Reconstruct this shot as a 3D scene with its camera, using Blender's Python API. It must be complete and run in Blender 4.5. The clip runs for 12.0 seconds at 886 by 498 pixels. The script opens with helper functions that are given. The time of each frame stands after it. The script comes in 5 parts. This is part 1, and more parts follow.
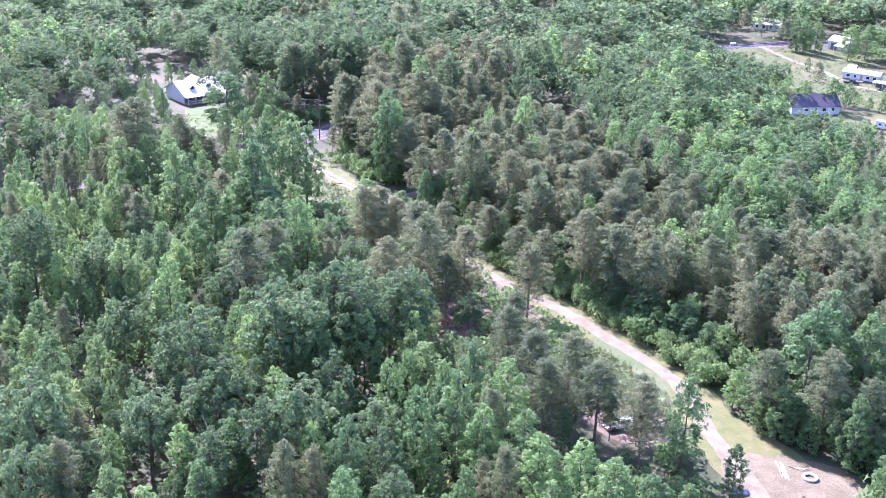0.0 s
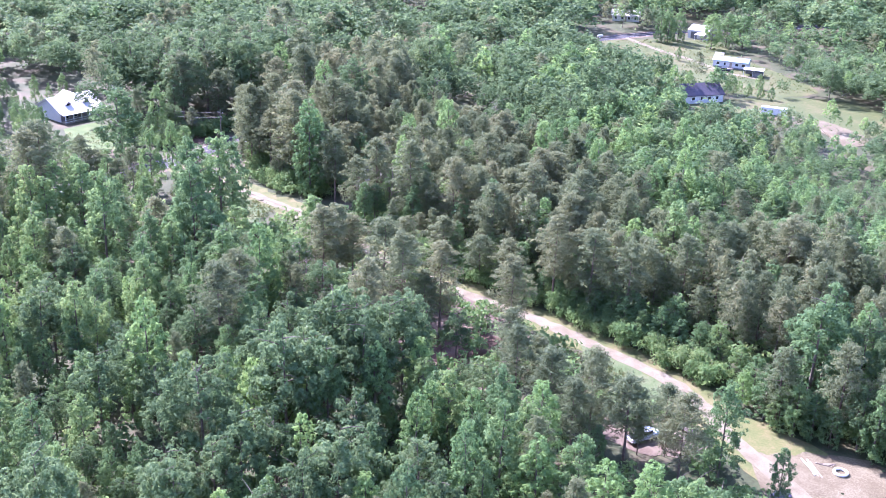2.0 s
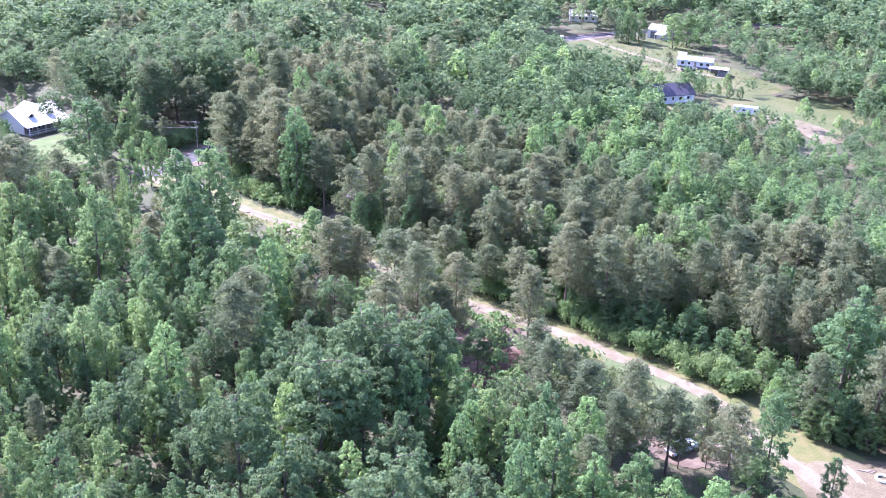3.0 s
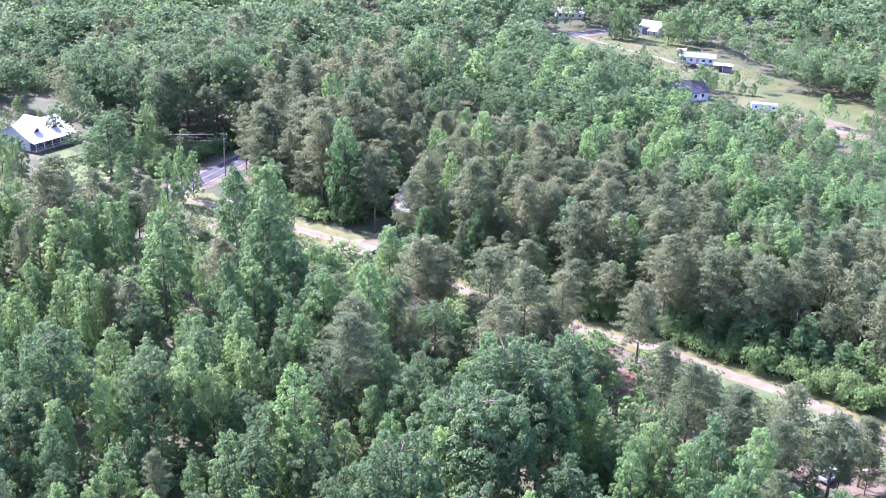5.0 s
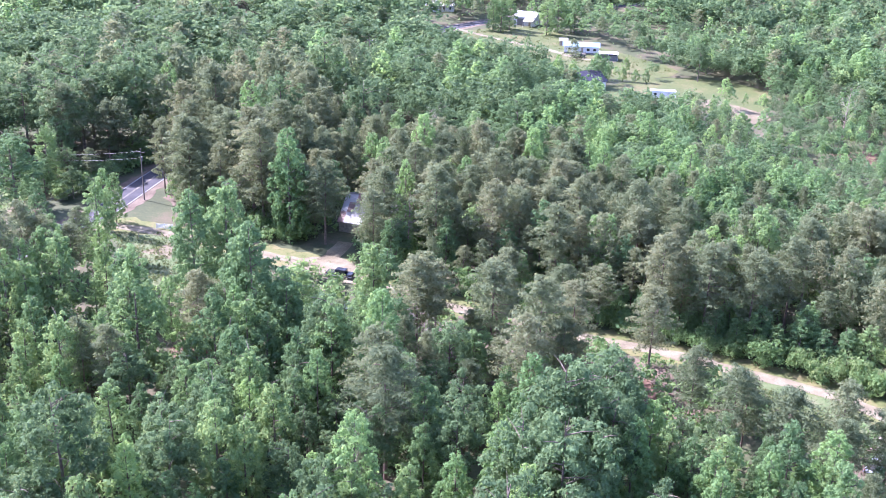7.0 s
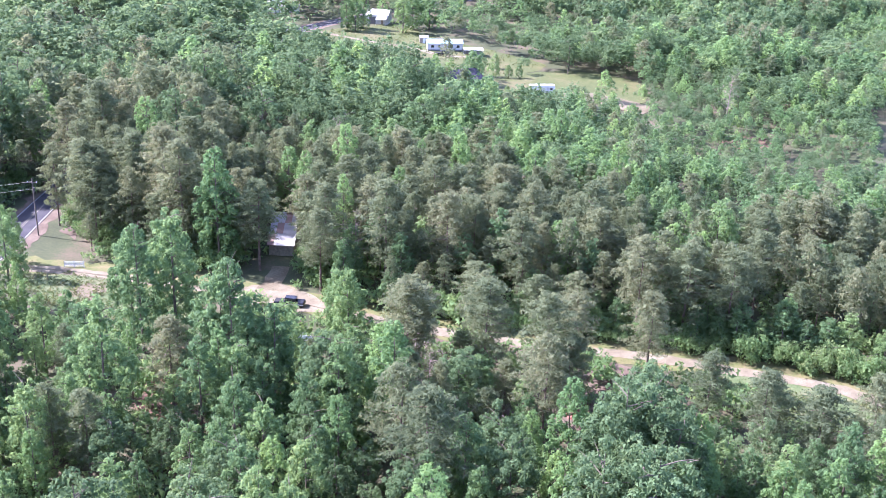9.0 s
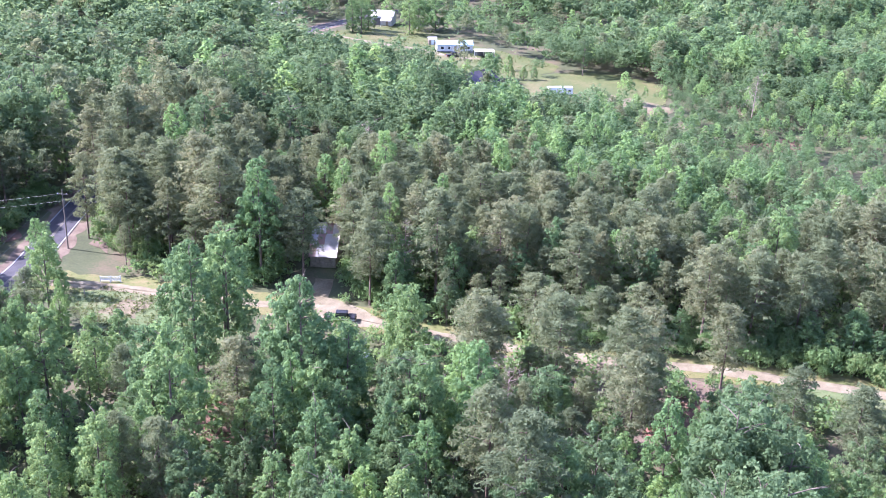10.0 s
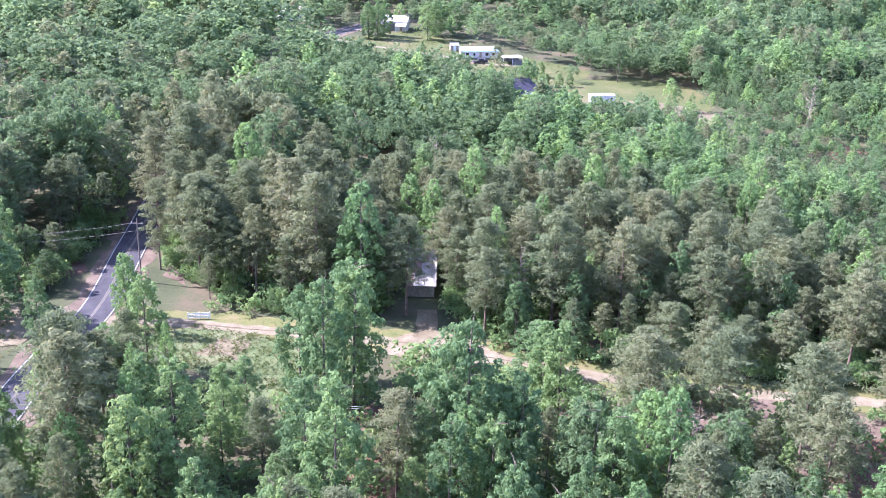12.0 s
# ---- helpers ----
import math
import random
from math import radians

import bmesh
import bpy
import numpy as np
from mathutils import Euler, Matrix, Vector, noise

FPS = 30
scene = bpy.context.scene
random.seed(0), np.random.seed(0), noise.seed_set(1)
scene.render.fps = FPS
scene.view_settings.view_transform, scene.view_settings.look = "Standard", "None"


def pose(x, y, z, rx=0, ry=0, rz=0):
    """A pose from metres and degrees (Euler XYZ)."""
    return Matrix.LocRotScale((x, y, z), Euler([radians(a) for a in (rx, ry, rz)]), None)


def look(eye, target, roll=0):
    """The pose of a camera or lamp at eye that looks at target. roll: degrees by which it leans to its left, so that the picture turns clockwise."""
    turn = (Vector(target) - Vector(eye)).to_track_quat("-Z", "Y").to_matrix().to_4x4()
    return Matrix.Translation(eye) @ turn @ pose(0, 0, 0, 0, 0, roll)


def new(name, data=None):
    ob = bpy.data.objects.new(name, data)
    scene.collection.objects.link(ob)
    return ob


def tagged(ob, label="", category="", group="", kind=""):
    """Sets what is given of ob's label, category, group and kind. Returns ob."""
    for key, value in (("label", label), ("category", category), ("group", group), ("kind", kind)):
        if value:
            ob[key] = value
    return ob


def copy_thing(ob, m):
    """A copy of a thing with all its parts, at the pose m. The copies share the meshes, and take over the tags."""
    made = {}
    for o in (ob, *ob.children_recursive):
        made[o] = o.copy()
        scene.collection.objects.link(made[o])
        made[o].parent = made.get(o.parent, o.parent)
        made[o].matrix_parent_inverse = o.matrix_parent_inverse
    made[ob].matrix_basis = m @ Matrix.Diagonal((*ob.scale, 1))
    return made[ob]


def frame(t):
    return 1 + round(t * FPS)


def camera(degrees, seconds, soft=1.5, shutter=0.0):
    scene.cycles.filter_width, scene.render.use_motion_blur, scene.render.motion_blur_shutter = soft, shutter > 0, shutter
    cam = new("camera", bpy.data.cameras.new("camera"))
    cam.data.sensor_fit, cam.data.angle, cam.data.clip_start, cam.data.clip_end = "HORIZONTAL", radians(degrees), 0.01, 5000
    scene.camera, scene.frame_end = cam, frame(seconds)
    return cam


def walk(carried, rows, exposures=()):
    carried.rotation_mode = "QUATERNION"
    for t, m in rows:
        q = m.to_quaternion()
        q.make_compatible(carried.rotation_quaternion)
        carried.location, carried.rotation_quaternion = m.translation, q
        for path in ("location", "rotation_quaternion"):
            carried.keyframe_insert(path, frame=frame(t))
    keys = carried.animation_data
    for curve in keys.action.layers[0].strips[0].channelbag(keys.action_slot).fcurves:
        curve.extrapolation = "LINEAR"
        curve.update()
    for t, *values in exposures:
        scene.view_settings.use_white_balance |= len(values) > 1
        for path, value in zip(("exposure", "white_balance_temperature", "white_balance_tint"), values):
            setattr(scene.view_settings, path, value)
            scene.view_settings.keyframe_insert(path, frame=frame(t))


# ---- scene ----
cam = camera(45.2, 12.0, soft=0.6)
METRES, EYE, TILT, LEAN, TURN = 190.0, 86.0, -22.1, -1.75, 0.0
ROWS = [
    (0.0, 0.0, 0.0, 0.0, -0.0, 0.0, 0.0),
    (0.5, -0.0379, 0.0118, 0.0052, -2.12, -0.08, 0.86),
    (1.0, -0.0774, 0.0262, 0.0112, -7.34, -0.34, 2.83),
    (1.5, -0.1138, 0.0438, 0.0178, -8.85, -0.47, 3.43),
    (2.0, -0.1486, 0.0633, 0.0252, -9.86, -0.58, 3.84),
    (2.5, -0.1829, 0.0844, 0.0335, -11.96, -0.73, 4.65),
    (4.5, -0.3172, 0.1809, 0.0681, -16.04, -1.21, 6.26),
    (5.0, -0.3477, 0.2058, 0.0784, -17.38, -1.48, 6.87),
    (5.5, -0.3791, 0.2321, 0.0884, -18.82, -1.75, 7.46),
    (6.0, -0.4076, 0.2578, 0.0986, -20.78, -2.15, 8.24),
    (6.5, -0.4363, 0.2848, 0.1092, -23.76, -2.72, 9.33),
    (7.0, -0.4646, 0.3138, 0.1202, -27.13, -3.4, 10.43),
    (9.0, -0.5583, 0.444, 0.1691, -38.42, -6.05, 13.75),
    (9.5, -0.5766, 0.4797, 0.1823, -39.71, -6.4, 14.07),
    (10.0, -0.5933, 0.5156, 0.1958, -39.94, -6.49, 14.15),
    (10.5, -0.6087, 0.5518, 0.2094, -40.7, -6.72, 14.34),
    (11.0, -0.6244, 0.5895, 0.2237, -41.86, -7.02, 14.67),
    (11.5, -0.6393, 0.6257, 0.2374, -42.36, -7.15, 14.81),
    (12.0, -0.6542, 0.6625, 0.2517, -42.81, -7.24, 14.93),
]
walk(cam, [(t, pose(0, 0, EYE, TILT, LEAN, TURN) @ pose(METRES * x, METRES * y, METRES * z, 90 + pitch, roll, yaw)) for t, x, y, z, yaw, pitch, roll in ROWS],
     exposures=[(0.0, 2.19, 5410.0, 40.0), (6.0, 2.25, 5500.0, 36.0), (12.0, 2.12, 5650.0, 33.0)])

# ---- light ----
SUN_AZ, SUN_EL = radians(-34), radians(43)          # azimuth from +y towards +x
world = bpy.data.worlds.new("sky")
scene.world = world
world.use_nodes = True
wn = world.node_tree.nodes
sky = wn.new("ShaderNodeTexSky")
sky.sky_type, sky.sun_disc = "NISHITA", False
sky.sun_elevation, sky.sun_rotation = SUN_EL, SUN_AZ
world.node_tree.links.new(sky.outputs[0], wn["Background"].inputs[0])
wn["Background"].inputs[1].default_value = 0.15
sun = new("sun", bpy.data.lights.new("sun", "SUN"))
sun.data.energy, sun.data.angle, sun.data.color = 5.0, radians(0.6), (1.0, 0.955, 0.89)
to_sun = Vector((math.cos(SUN_EL) * math.sin(SUN_AZ), math.cos(SUN_EL) * math.cos(SUN_AZ), math.sin(SUN_EL)))
sun.matrix_world = look(to_sun * 300, (0, 0, 0))


# ---- materials ----
def mat(name):
    m = bpy.data.materials.new(name)
    m.use_nodes = True
    return m, m.node_tree.nodes, m.node_tree.links, m.node_tree.nodes["Principled BSDF"]


def ramp_of(n, stops):
    r = n.new("ShaderNodeValToRGB")
    e = r.color_ramp.elements
    while len(e) < len(stops):
        e.new(0.5)
    for el, (p, c) in zip(e, stops):
        el.position, el.color = p, (*c, 1)
    return r


def math_node(n, l, op, a, b):
    k = n.new("ShaderNodeMath")
    k.operation = op
    for i, v in enumerate((a, b)):
        if isinstance(v, (int, float)):
            k.inputs[i].default_value = v
        else:
            l.new(v, k.inputs[i])
    return k.outputs[0]


def surface(name, stops, scale=1.0, fine=None, rough=0.85, bump=0.0, metal=0.0, spec=0.3, detail=6.0, fine_amount=0.35):
    """Colour from noise at two scales in metres, through a ramp of colours, with a bump."""
    m, n, l, p = mat(name)
    geo = n.new("ShaderNodeNewGeometry")
    big, small = n.new("ShaderNodeTexNoise"), n.new("ShaderNodeTexNoise")
    big.inputs["Scale"].default_value, big.inputs["Detail"].default_value = scale, detail
    small.inputs["Scale"].default_value, small.inputs["Detail"].default_value = fine or scale * 9, 4
    for k in (big, small):
        l.new(geo.outputs["Position"], k.inputs["Vector"])
    mixed = math_node(n, l, "ADD", math_node(n, l, "MULTIPLY", big.outputs[0], 1 - fine_amount), math_node(n, l, "MULTIPLY", small.outputs[0], fine_amount))
    r = ramp_of(n, stops)
    l.new(mixed, r.inputs[0])
    l.new(r.outputs[0], p.inputs["Base Color"])
    p.inputs["Roughness"].default_value, p.inputs["Metallic"].default_value = rough, metal
    p.inputs["Specular IOR Level"].default_value = spec
    if bump:
        b = n.new("ShaderNodeBump")
        b.inputs["Strength"].default_value, b.inputs["Distance"].default_value = 0.8, bump
        l.new(mixed, b.inputs["Height"])
        l.new(b.outputs[0], p.inputs["Normal"])
    return m


def leaves(name, stops, through_part=0.38, glow=2.1, rough=0.6, spread=0.5):
    """Foliage: one tint a tree (object random or the tint attribute), varied leaf by leaf, with daylight coming through the blades."""
    m, n, l, p = mat(name)
    info, geo, att = n.new("ShaderNodeObjectInfo"), n.new("ShaderNodeNewGeometry"), n.new("ShaderNodeAttribute")
    att.attribute_name = "tint"
    tree = math_node(n, l, "FRACT", math_node(n, l, "ADD", info.outputs["Random"], att.outputs["Fac"]), 0.0)
    v = math_node(n, l, "ADD", math_node(n, l, "MULTIPLY", tree, 1 - spread), math_node(n, l, "MULTIPLY", geo.outputs["Random Per Island"], spread))
    r = ramp_of(n, stops)
    l.new(v, r.inputs[0])
    l.new(r.outputs[0], p.inputs["Base Color"])
    p.inputs["Roughness"].default_value, p.inputs["Specular IOR Level"].default_value = rough, 0.06
    t = n.new("ShaderNodeBsdfTranslucent")
    lit = ramp_of(n, [(q, (c[0] * glow * 1.1, c[1] * glow, c[2] * glow * 0.9)) for q, c in stops])
    l.new(v, lit.inputs[0])
    l.new(lit.outputs[0], t.inputs["Color"])
    mix = n.new("ShaderNodeMixShader")
    mix.inputs[0].default_value = through_part
    l.new(p.outputs[0], mix.inputs[1])
    l.new(t.outputs[0], mix.inputs[2])
    l.new(mix.outputs[0], n["Material Output"].inputs["Surface"])
    return m


M_FLOOR = surface("forest_floor_mat", [(0.3, (0.03, 0.036, 0.016)), (0.48, (0.05, 0.06, 0.025)), (0.6, (0.085, 0.07, 0.042)), (0.75, (0.12, 0.085, 0.055))], 0.12, 2.5, bump=0.1)
M_GRASS = surface("grass_mat", [(0.3, (0.045, 0.07, 0.024)), (0.46, (0.07, 0.1, 0.036)), (0.56, (0.105, 0.12, 0.055)), (0.7, (0.155, 0.13, 0.08))], 0.22, 3.5, bump=0.08, fine_amount=0.45)
M_FIELD = surface("field_mat", [(0.32, (0.046, 0.064, 0.018)), (0.5, (0.07, 0.082, 0.025)), (0.68, (0.125, 0.103, 0.05))], 0.08, 1.2, bump=0.05)
M_LAWN = surface("lawn_mat", [(0.3, (0.05, 0.085, 0.02)), (0.5, (0.078, 0.115, 0.03)), (0.7, (0.12, 0.13, 0.05))], 0.3, 3.0, bump=0.04)
M_GRAVEL = surface("gravel_mat", [(0.3, (0.096, 0.075, 0.047)), (0.5, (0.156, 0.13, 0.086)), (0.65, (0.222, 0.192, 0.136))], 0.35, 6.0, bump=0.04, fine_amount=0.45)
M_LITTER = surface("pine_litter_mat", [(0.3, (0.06, 0.042, 0.03)), (0.48, (0.105, 0.075, 0.055)), (0.62, (0.15, 0.115, 0.085)), (0.75, (0.09, 0.1, 0.045))], 0.3, 3.0, bump=0.08)
M_CLAY = surface("red_clay_mat", [(0.32, (0.062, 0.036, 0.025)), (0.5, (0.115, 0.063, 0.043)), (0.68, (0.17, 0.115, 0.085))], 0.3, 3.0, bump=0.06)
M_VERGE = surface("weedy_verge_mat", [(0.3, (0.062, 0.078, 0.023)), (0.46, (0.096, 0.106, 0.034)), (0.58, (0.134, 0.116, 0.05)), (0.72, (0.172, 0.14, 0.078))], 0.3, 3.5, bump=0.08, fine_amount=0.45)
M_SAND = surface("sandy_dirt_mat", [(0.32, (0.07, 0.053, 0.03)), (0.5, (0.122, 0.099, 0.06)), (0.66, (0.178, 0.152, 0.1))], 0.22, 4.0, bump=0.05, fine_amount=0.45)
M_ASPHALT = surface("asphalt_mat", [(0.35, (0.03, 0.029, 0.036)), (0.5, (0.042, 0.04, 0.048)), (0.68, (0.062, 0.057, 0.066))], 0.4, 8.0, rough=0.8, bump=0.008)
M_LINE = surface("road_paint_mat", [(0.35, (0.24, 0.24, 0.24)), (0.55, (0.42, 0.42, 0.41))], 1.5, 9.0, rough=0.6)
M_YELLOW = surface("yellow_paint_mat", [(0.35, (0.11, 0.1, 0.075)), (0.6, (0.19, 0.17, 0.13))], 1.5, 9.0, rough=0.6)
M_BARK = surface("bark_mat", [(0.35, (0.07, 0.055, 0.045)), (0.55, (0.14, 0.11, 0.09)), (0.7, (0.2, 0.17, 0.145))], 2.0, 12.0, bump=0.03)
M_PINEBARK = surface("pine_bark_mat", [(0.35, (0.09, 0.06, 0.05)), (0.55, (0.17, 0.12, 0.1)), (0.7, (0.24, 0.19, 0.165))], 2.0, 12.0, bump=0.03)
M_DEADWOOD = surface("dead_wood_mat", [(0.35, (0.2, 0.14, 0.12)), (0.6, (0.36, 0.28, 0.25))], 2.0, 12.0, bump=0.02)
L_OAK = leaves("oak_leaf_mat", [(0.0, (0.058, 0.095, 0.047)), (0.4, (0.082, 0.129, 0.062)), (0.75, (0.106, 0.163, 0.08)), (1.0, (0.146, 0.188, 0.091))], spread=0.36)
L_POPLAR = leaves("tulip_tree_leaf_mat", [(0.0, (0.083, 0.148, 0.067)), (0.45, (0.126, 0.206, 0.084)), (0.8, (0.170, 0.262, 0.097)), (1.0, (0.227, 0.300, 0.112))], spread=0.36)
L_PINE = leaves("pine_needle_mat", [(0.0, (0.088, 0.115, 0.066)), (0.4, (0.117, 0.146, 0.08)), (0.75, (0.143, 0.164, 0.091)), (1.0, (0.172, 0.174, 0.102))], 0.4, 1.75, spread=0.34)
L_GUM = leaves("sweetgum_leaf_mat", [(0.0, (0.071, 0.122, 0.060)), (0.45, (0.108, 0.176, 0.079)), (0.8, (0.151, 0.226, 0.093)), (1.0, (0.200, 0.258, 0.106))], spread=0.36)
L_SHRUB = leaves("shrub_leaf_mat", [(0.0, (0.08, 0.14, 0.06)), (0.5, (0.118, 0.19, 0.075)), (1.0, (0.175, 0.225, 0.098))])
L_GRASS = leaves("grass_blade_mat", [(0.0, (0.06, 0.1, 0.035)), (0.5, (0.1, 0.13, 0.05)), (1.0, (0.17, 0.15, 0.085))], 0.3, 1.6)


# ---- ground ----
def height(x, y):
    """The lie of the land: low and level, a low knoll under the white house and a slight rise at the far farm."""
    s = np.clip((y - 360) / 60, 0, 1)
    return -3 + s * s * (3 - 2 * s) + 0.8 * np.exp(-((x + 80) / 30) ** 2 - ((y - 342) / 30) ** 2)


def array_mesh(name, verts, faces, material, tint=None):
    """A mesh from numpy arrays: verts (n, 3), faces (m, k) of one size."""
    me = bpy.data.meshes.new(name)
    verts, faces = np.asarray(verts, np.float32), np.asarray(faces, np.int32)
    k = faces.shape[1]
    me.vertices.add(len(verts))
    me.vertices.foreach_set("co", verts.ravel())
    me.loops.add(faces.size)
    me.loops.foreach_set("vertex_index", faces.ravel())
    me.polygons.add(len(faces))
    me.polygons.foreach_set("loop_start", np.arange(len(faces), dtype=np.int32) * k)
    if tint is not None:
        a = me.attributes.new("tint", "FLOAT", "FACE")
        a.data.foreach_set("value", np.asarray(tint, np.float32))
    me.materials.append(material)
    me.update(calc_edges=True)
    return me


def grid_faces(nu, nv):
    i = np.arange(nu * nv).reshape(nv, nu)
    return np.stack([i[:-1, :-1].ravel(), i[:-1, 1:].ravel(), i[1:, 1:].ravel(), i[1:, :-1].ravel()], 1)


gx = np.concatenate([np.linspace(-4000, -300, 12)[:-1], np.arange(-300, 460, 4.0), np.linspace(460, 4000, 12)])
gy = np.concatenate([np.linspace(-4000, 40, 12)[:-1], np.arange(40, 700, 4.0), np.linspace(700, 4500, 12)])
X, Y = np.meshgrid(gx, gy)
ground = new("ground", array_mesh("ground", np.stack([X.ravel(), Y.ravel(), height(X, Y).ravel()], 1), grid_faces(len(gx), len(gy)), M_FLOOR))
tagged(ground, "forest floor of leaf litter and low weeds", "ground", kind="structure")


def smooth_line(points, step=2.0):
    """A Catmull-Rom line through the points, at even steps."""
    p = np.array([points[0], *points, points[-1]], float)
    out = []
    for a, b, c, d in zip(p, p[1:], p[2:], p[3:]):
        k = max(2, int(np.linalg.norm(c - b) / step))
        t = np.arange(k)[:, None] / k
        out.append(0.5 * (2 * b + (c - a) * t + (2 * a - 5 * b + 4 * c - d) * t * t + (3 * b - a - 3 * c + d) * t ** 3))
    return np.concatenate(out + [p[-1:]])


def strip(name, points, offsets, lift, material, label, category, kind="structure", ragged=0.0, seed=1, crown=0.0):
    """A ribbon laid on the land along a line, between the offsets (metres to the right of it)."""
    rng = np.random.default_rng(seed)
    line = smooth_line(points)
    d = np.gradient(line, axis=0)
    d /= np.linalg.norm(d, axis=1)[:, None]
    right = np.stack([d[:, 1], -d[:, 0]], 1)
    cols = []
    for i, o in enumerate(np.linspace(offsets[0], offsets[1], 5)):
        w = o + (rng.normal(0, ragged, len(line)) if ragged and i in (0, 4) else 0)
        q = line + right * np.reshape(w, (-1, 1))
        cols.append(np.column_stack([q, height(q[:, 0], q[:, 1]) + lift + crown * (1 - abs(i - 2) / 2)]))
    v = np.stack(cols, 1).reshape(-1, 3)
    ob = new(name, array_mesh(name, v, grid_faces(5, len(line)), material))
    return tagged(ob, label, category, kind=kind)


def patch(name, outline, lift, material, label, category, ragged=0.8, seed=1):
    """A patch of ground cover with a ragged edge, laid on the land; the outline is seen whole from its middle."""
    rng = np.random.default_rng(seed)
    c = np.mean(np.array(outline, float), 0)
    edge = smooth_line([*outline, outline[0]], 2.5)[:-1]
    edge = edge + rng.normal(0, ragged, edge.shape)
    s = np.linspace(0.02, 1, 12)[:, None, None]
    v = c + (edge - c) * s
    v = np.concatenate([v, v[:, :1]], 1)
    xy = v.reshape(-1, 2)
    rise = (0.03 * (1 - s[:, :, 0]) + rng.uniform(0, 0.012, v.shape[1])).reshape(-1)
    ob = new(name, array_mesh(name, np.column_stack([xy, height(xy[:, 0], xy[:, 1]) + lift + rise]), grid_faces(v.shape[1], 12), material))
    return tagged(ob, label, category, kind="structure")


TRACK = [(50, 100), (50, 116), (48, 130), (45, 145), (44, 157), (40, 167), (33, 178), (26, 189), (18, 198), (10, 209), (3, 219), (-3, 230), (-8, 240), (-13.9, 251.2), (-20.7, 259.6), (-29.4, 271.4), (-39, 283.6), (-48.6, 293.4)]
ROAD = [(-190, 168), (-140, 212), (-100, 247.1), (-66.1, 279.9), (-45.5, 296.6), (-25.5, 319.5), (2.8, 350.4), (43.7, 386.2), (83.8, 420.7), (112.5, 446.3), (133, 459.6), (155.5, 468.8), (196.5, 478.1), (268.2, 488.3)]
FARM = [(140.1, 461.7), (145.3, 433), (151.5, 413.7), (154.1, 401.2), (155.7, 392.7), (165.7, 382.4)]
strip("verge", TRACK, (-3.4, 5.0), 0.05, M_VERGE, "weedy grass verge beside the gravel track", "grass", ragged=0.6)
strip("track", TRACK, (-1.5, 1.5), 0.1, M_GRAVEL, "pale gravel farm track with worn edges", "track", ragged=0.22, seed=2)
strip("track_crown", TRACK[10:], (-0.24, 0.2), 0.115, M_SAND, "darker strip between the wheel marks", "track", ragged=0.12, seed=23)
strip("road_verge", ROAD, (-5.2, 5.4), 0.05, M_LITTER, "sandy grass shoulder of the road", "verge", ragged=0.5, seed=3)
strip("road", ROAD, (-3.2, 3.2), 0.12, M_ASPHALT, "dark two-lane asphalt road", "road", crown=0.05)
for side in (-2.95, 2.95):
    strip("road_line", ROAD, (side - 0.08, side + 0.08), 0.145, M_LINE, "worn white edge line on the asphalt", "marking")
for side in (-0.16, 0.16):
    strip("road_line", ROAD, (side - 0.07, side + 0.07), 0.18, M_YELLOW, "worn double yellow centre line", "marking")
strip("farm_track", FARM, (-1.4, 1.4), 0.1, M_GRAVEL, "pale dirt driveway across the field", "track", ragged=0.25, seed=4)
FIELD = [(113, 428), (125, 452), (156, 456), (178, 449), (174, 420), (178, 390), (179, 362), (158, 355), (146, 362), (136, 366), (128, 372), (124, 390), (117, 408)]
patch("field", FIELD, 0.05, M_FIELD, "dry pale green pasture round the farm buildings", "field", ragged=0.4, seed=5)
patch("farmyard", [(118.9, 350.4), (137.5, 352.5), (158.3, 355.6), (179, 348.4), (185.9, 324.1), (165.3, 303.4), (153.7, 310.4), (140.7, 326.4), (120.5, 333.2)], 0.11, M_FIELD, "bare dry grass round the trailer", "yard", ragged=0.2, seed=15)
patch("clearing", [(11.1, 495.5), (32.6, 494.4), (55.1, 488.3), (44.9, 455.5), (29.5, 451.4), (16.2, 455.5)], 0.06, M_CLAY, "bare reddish clearing across the road", "clearing", seed=6)
patch("lawn", [(-79, 328), (-71, 333.5), (-60, 326), (-57, 312), (-63.5, 304), (-69, 303), (-74, 310)], 0.06, M_LAWN, "mown lawn in front of the white house", "lawn", seed=7)
patch("roadside_lawn", [(-48, 334), (-43, 331), (-35.5, 322), (-38.5, 319), (-44, 324)], 0.06, M_LAWN, "strip of mown grass beyond the road", "lawn", seed=17, ragged=0.4)
patch("meadow", [(-45, 282.7), (-37.1, 279.1), (-29.5, 267), (-21.8, 254.3), (-31, 243), (-40, 246.1), (-45.7, 262.8)], 0.06, M_GRASS, "rough grass between the track and the woods", "meadow", seed=8)
patch("scrape", [(-42.4, 271.5), (-36.4, 272.5), (-33.5, 267), (-38.6, 263.8)], 0.075, M_SAND, "bare scrape in the rough grass", "clearing", ragged=0.5, seed=18)
patch("yard", [(45.5, 140), (51.7, 139.4), (57.4, 138.4), (63, 134.6), (67, 127.5), (64, 118), (54, 112), (45, 116), (43.5, 128)], 0.07, M_SAND, "bare sandy turning place at the track's end", "yard", ragged=0.4, seed=9)
patch("yard_side", [(47, 152), (51, 149), (57, 141.5), (58, 138), (50, 138), (46, 141)], 0.062, M_VERGE, "bare weedy shoulder beside the turning place", "verge", ragged=0.5, seed=27)
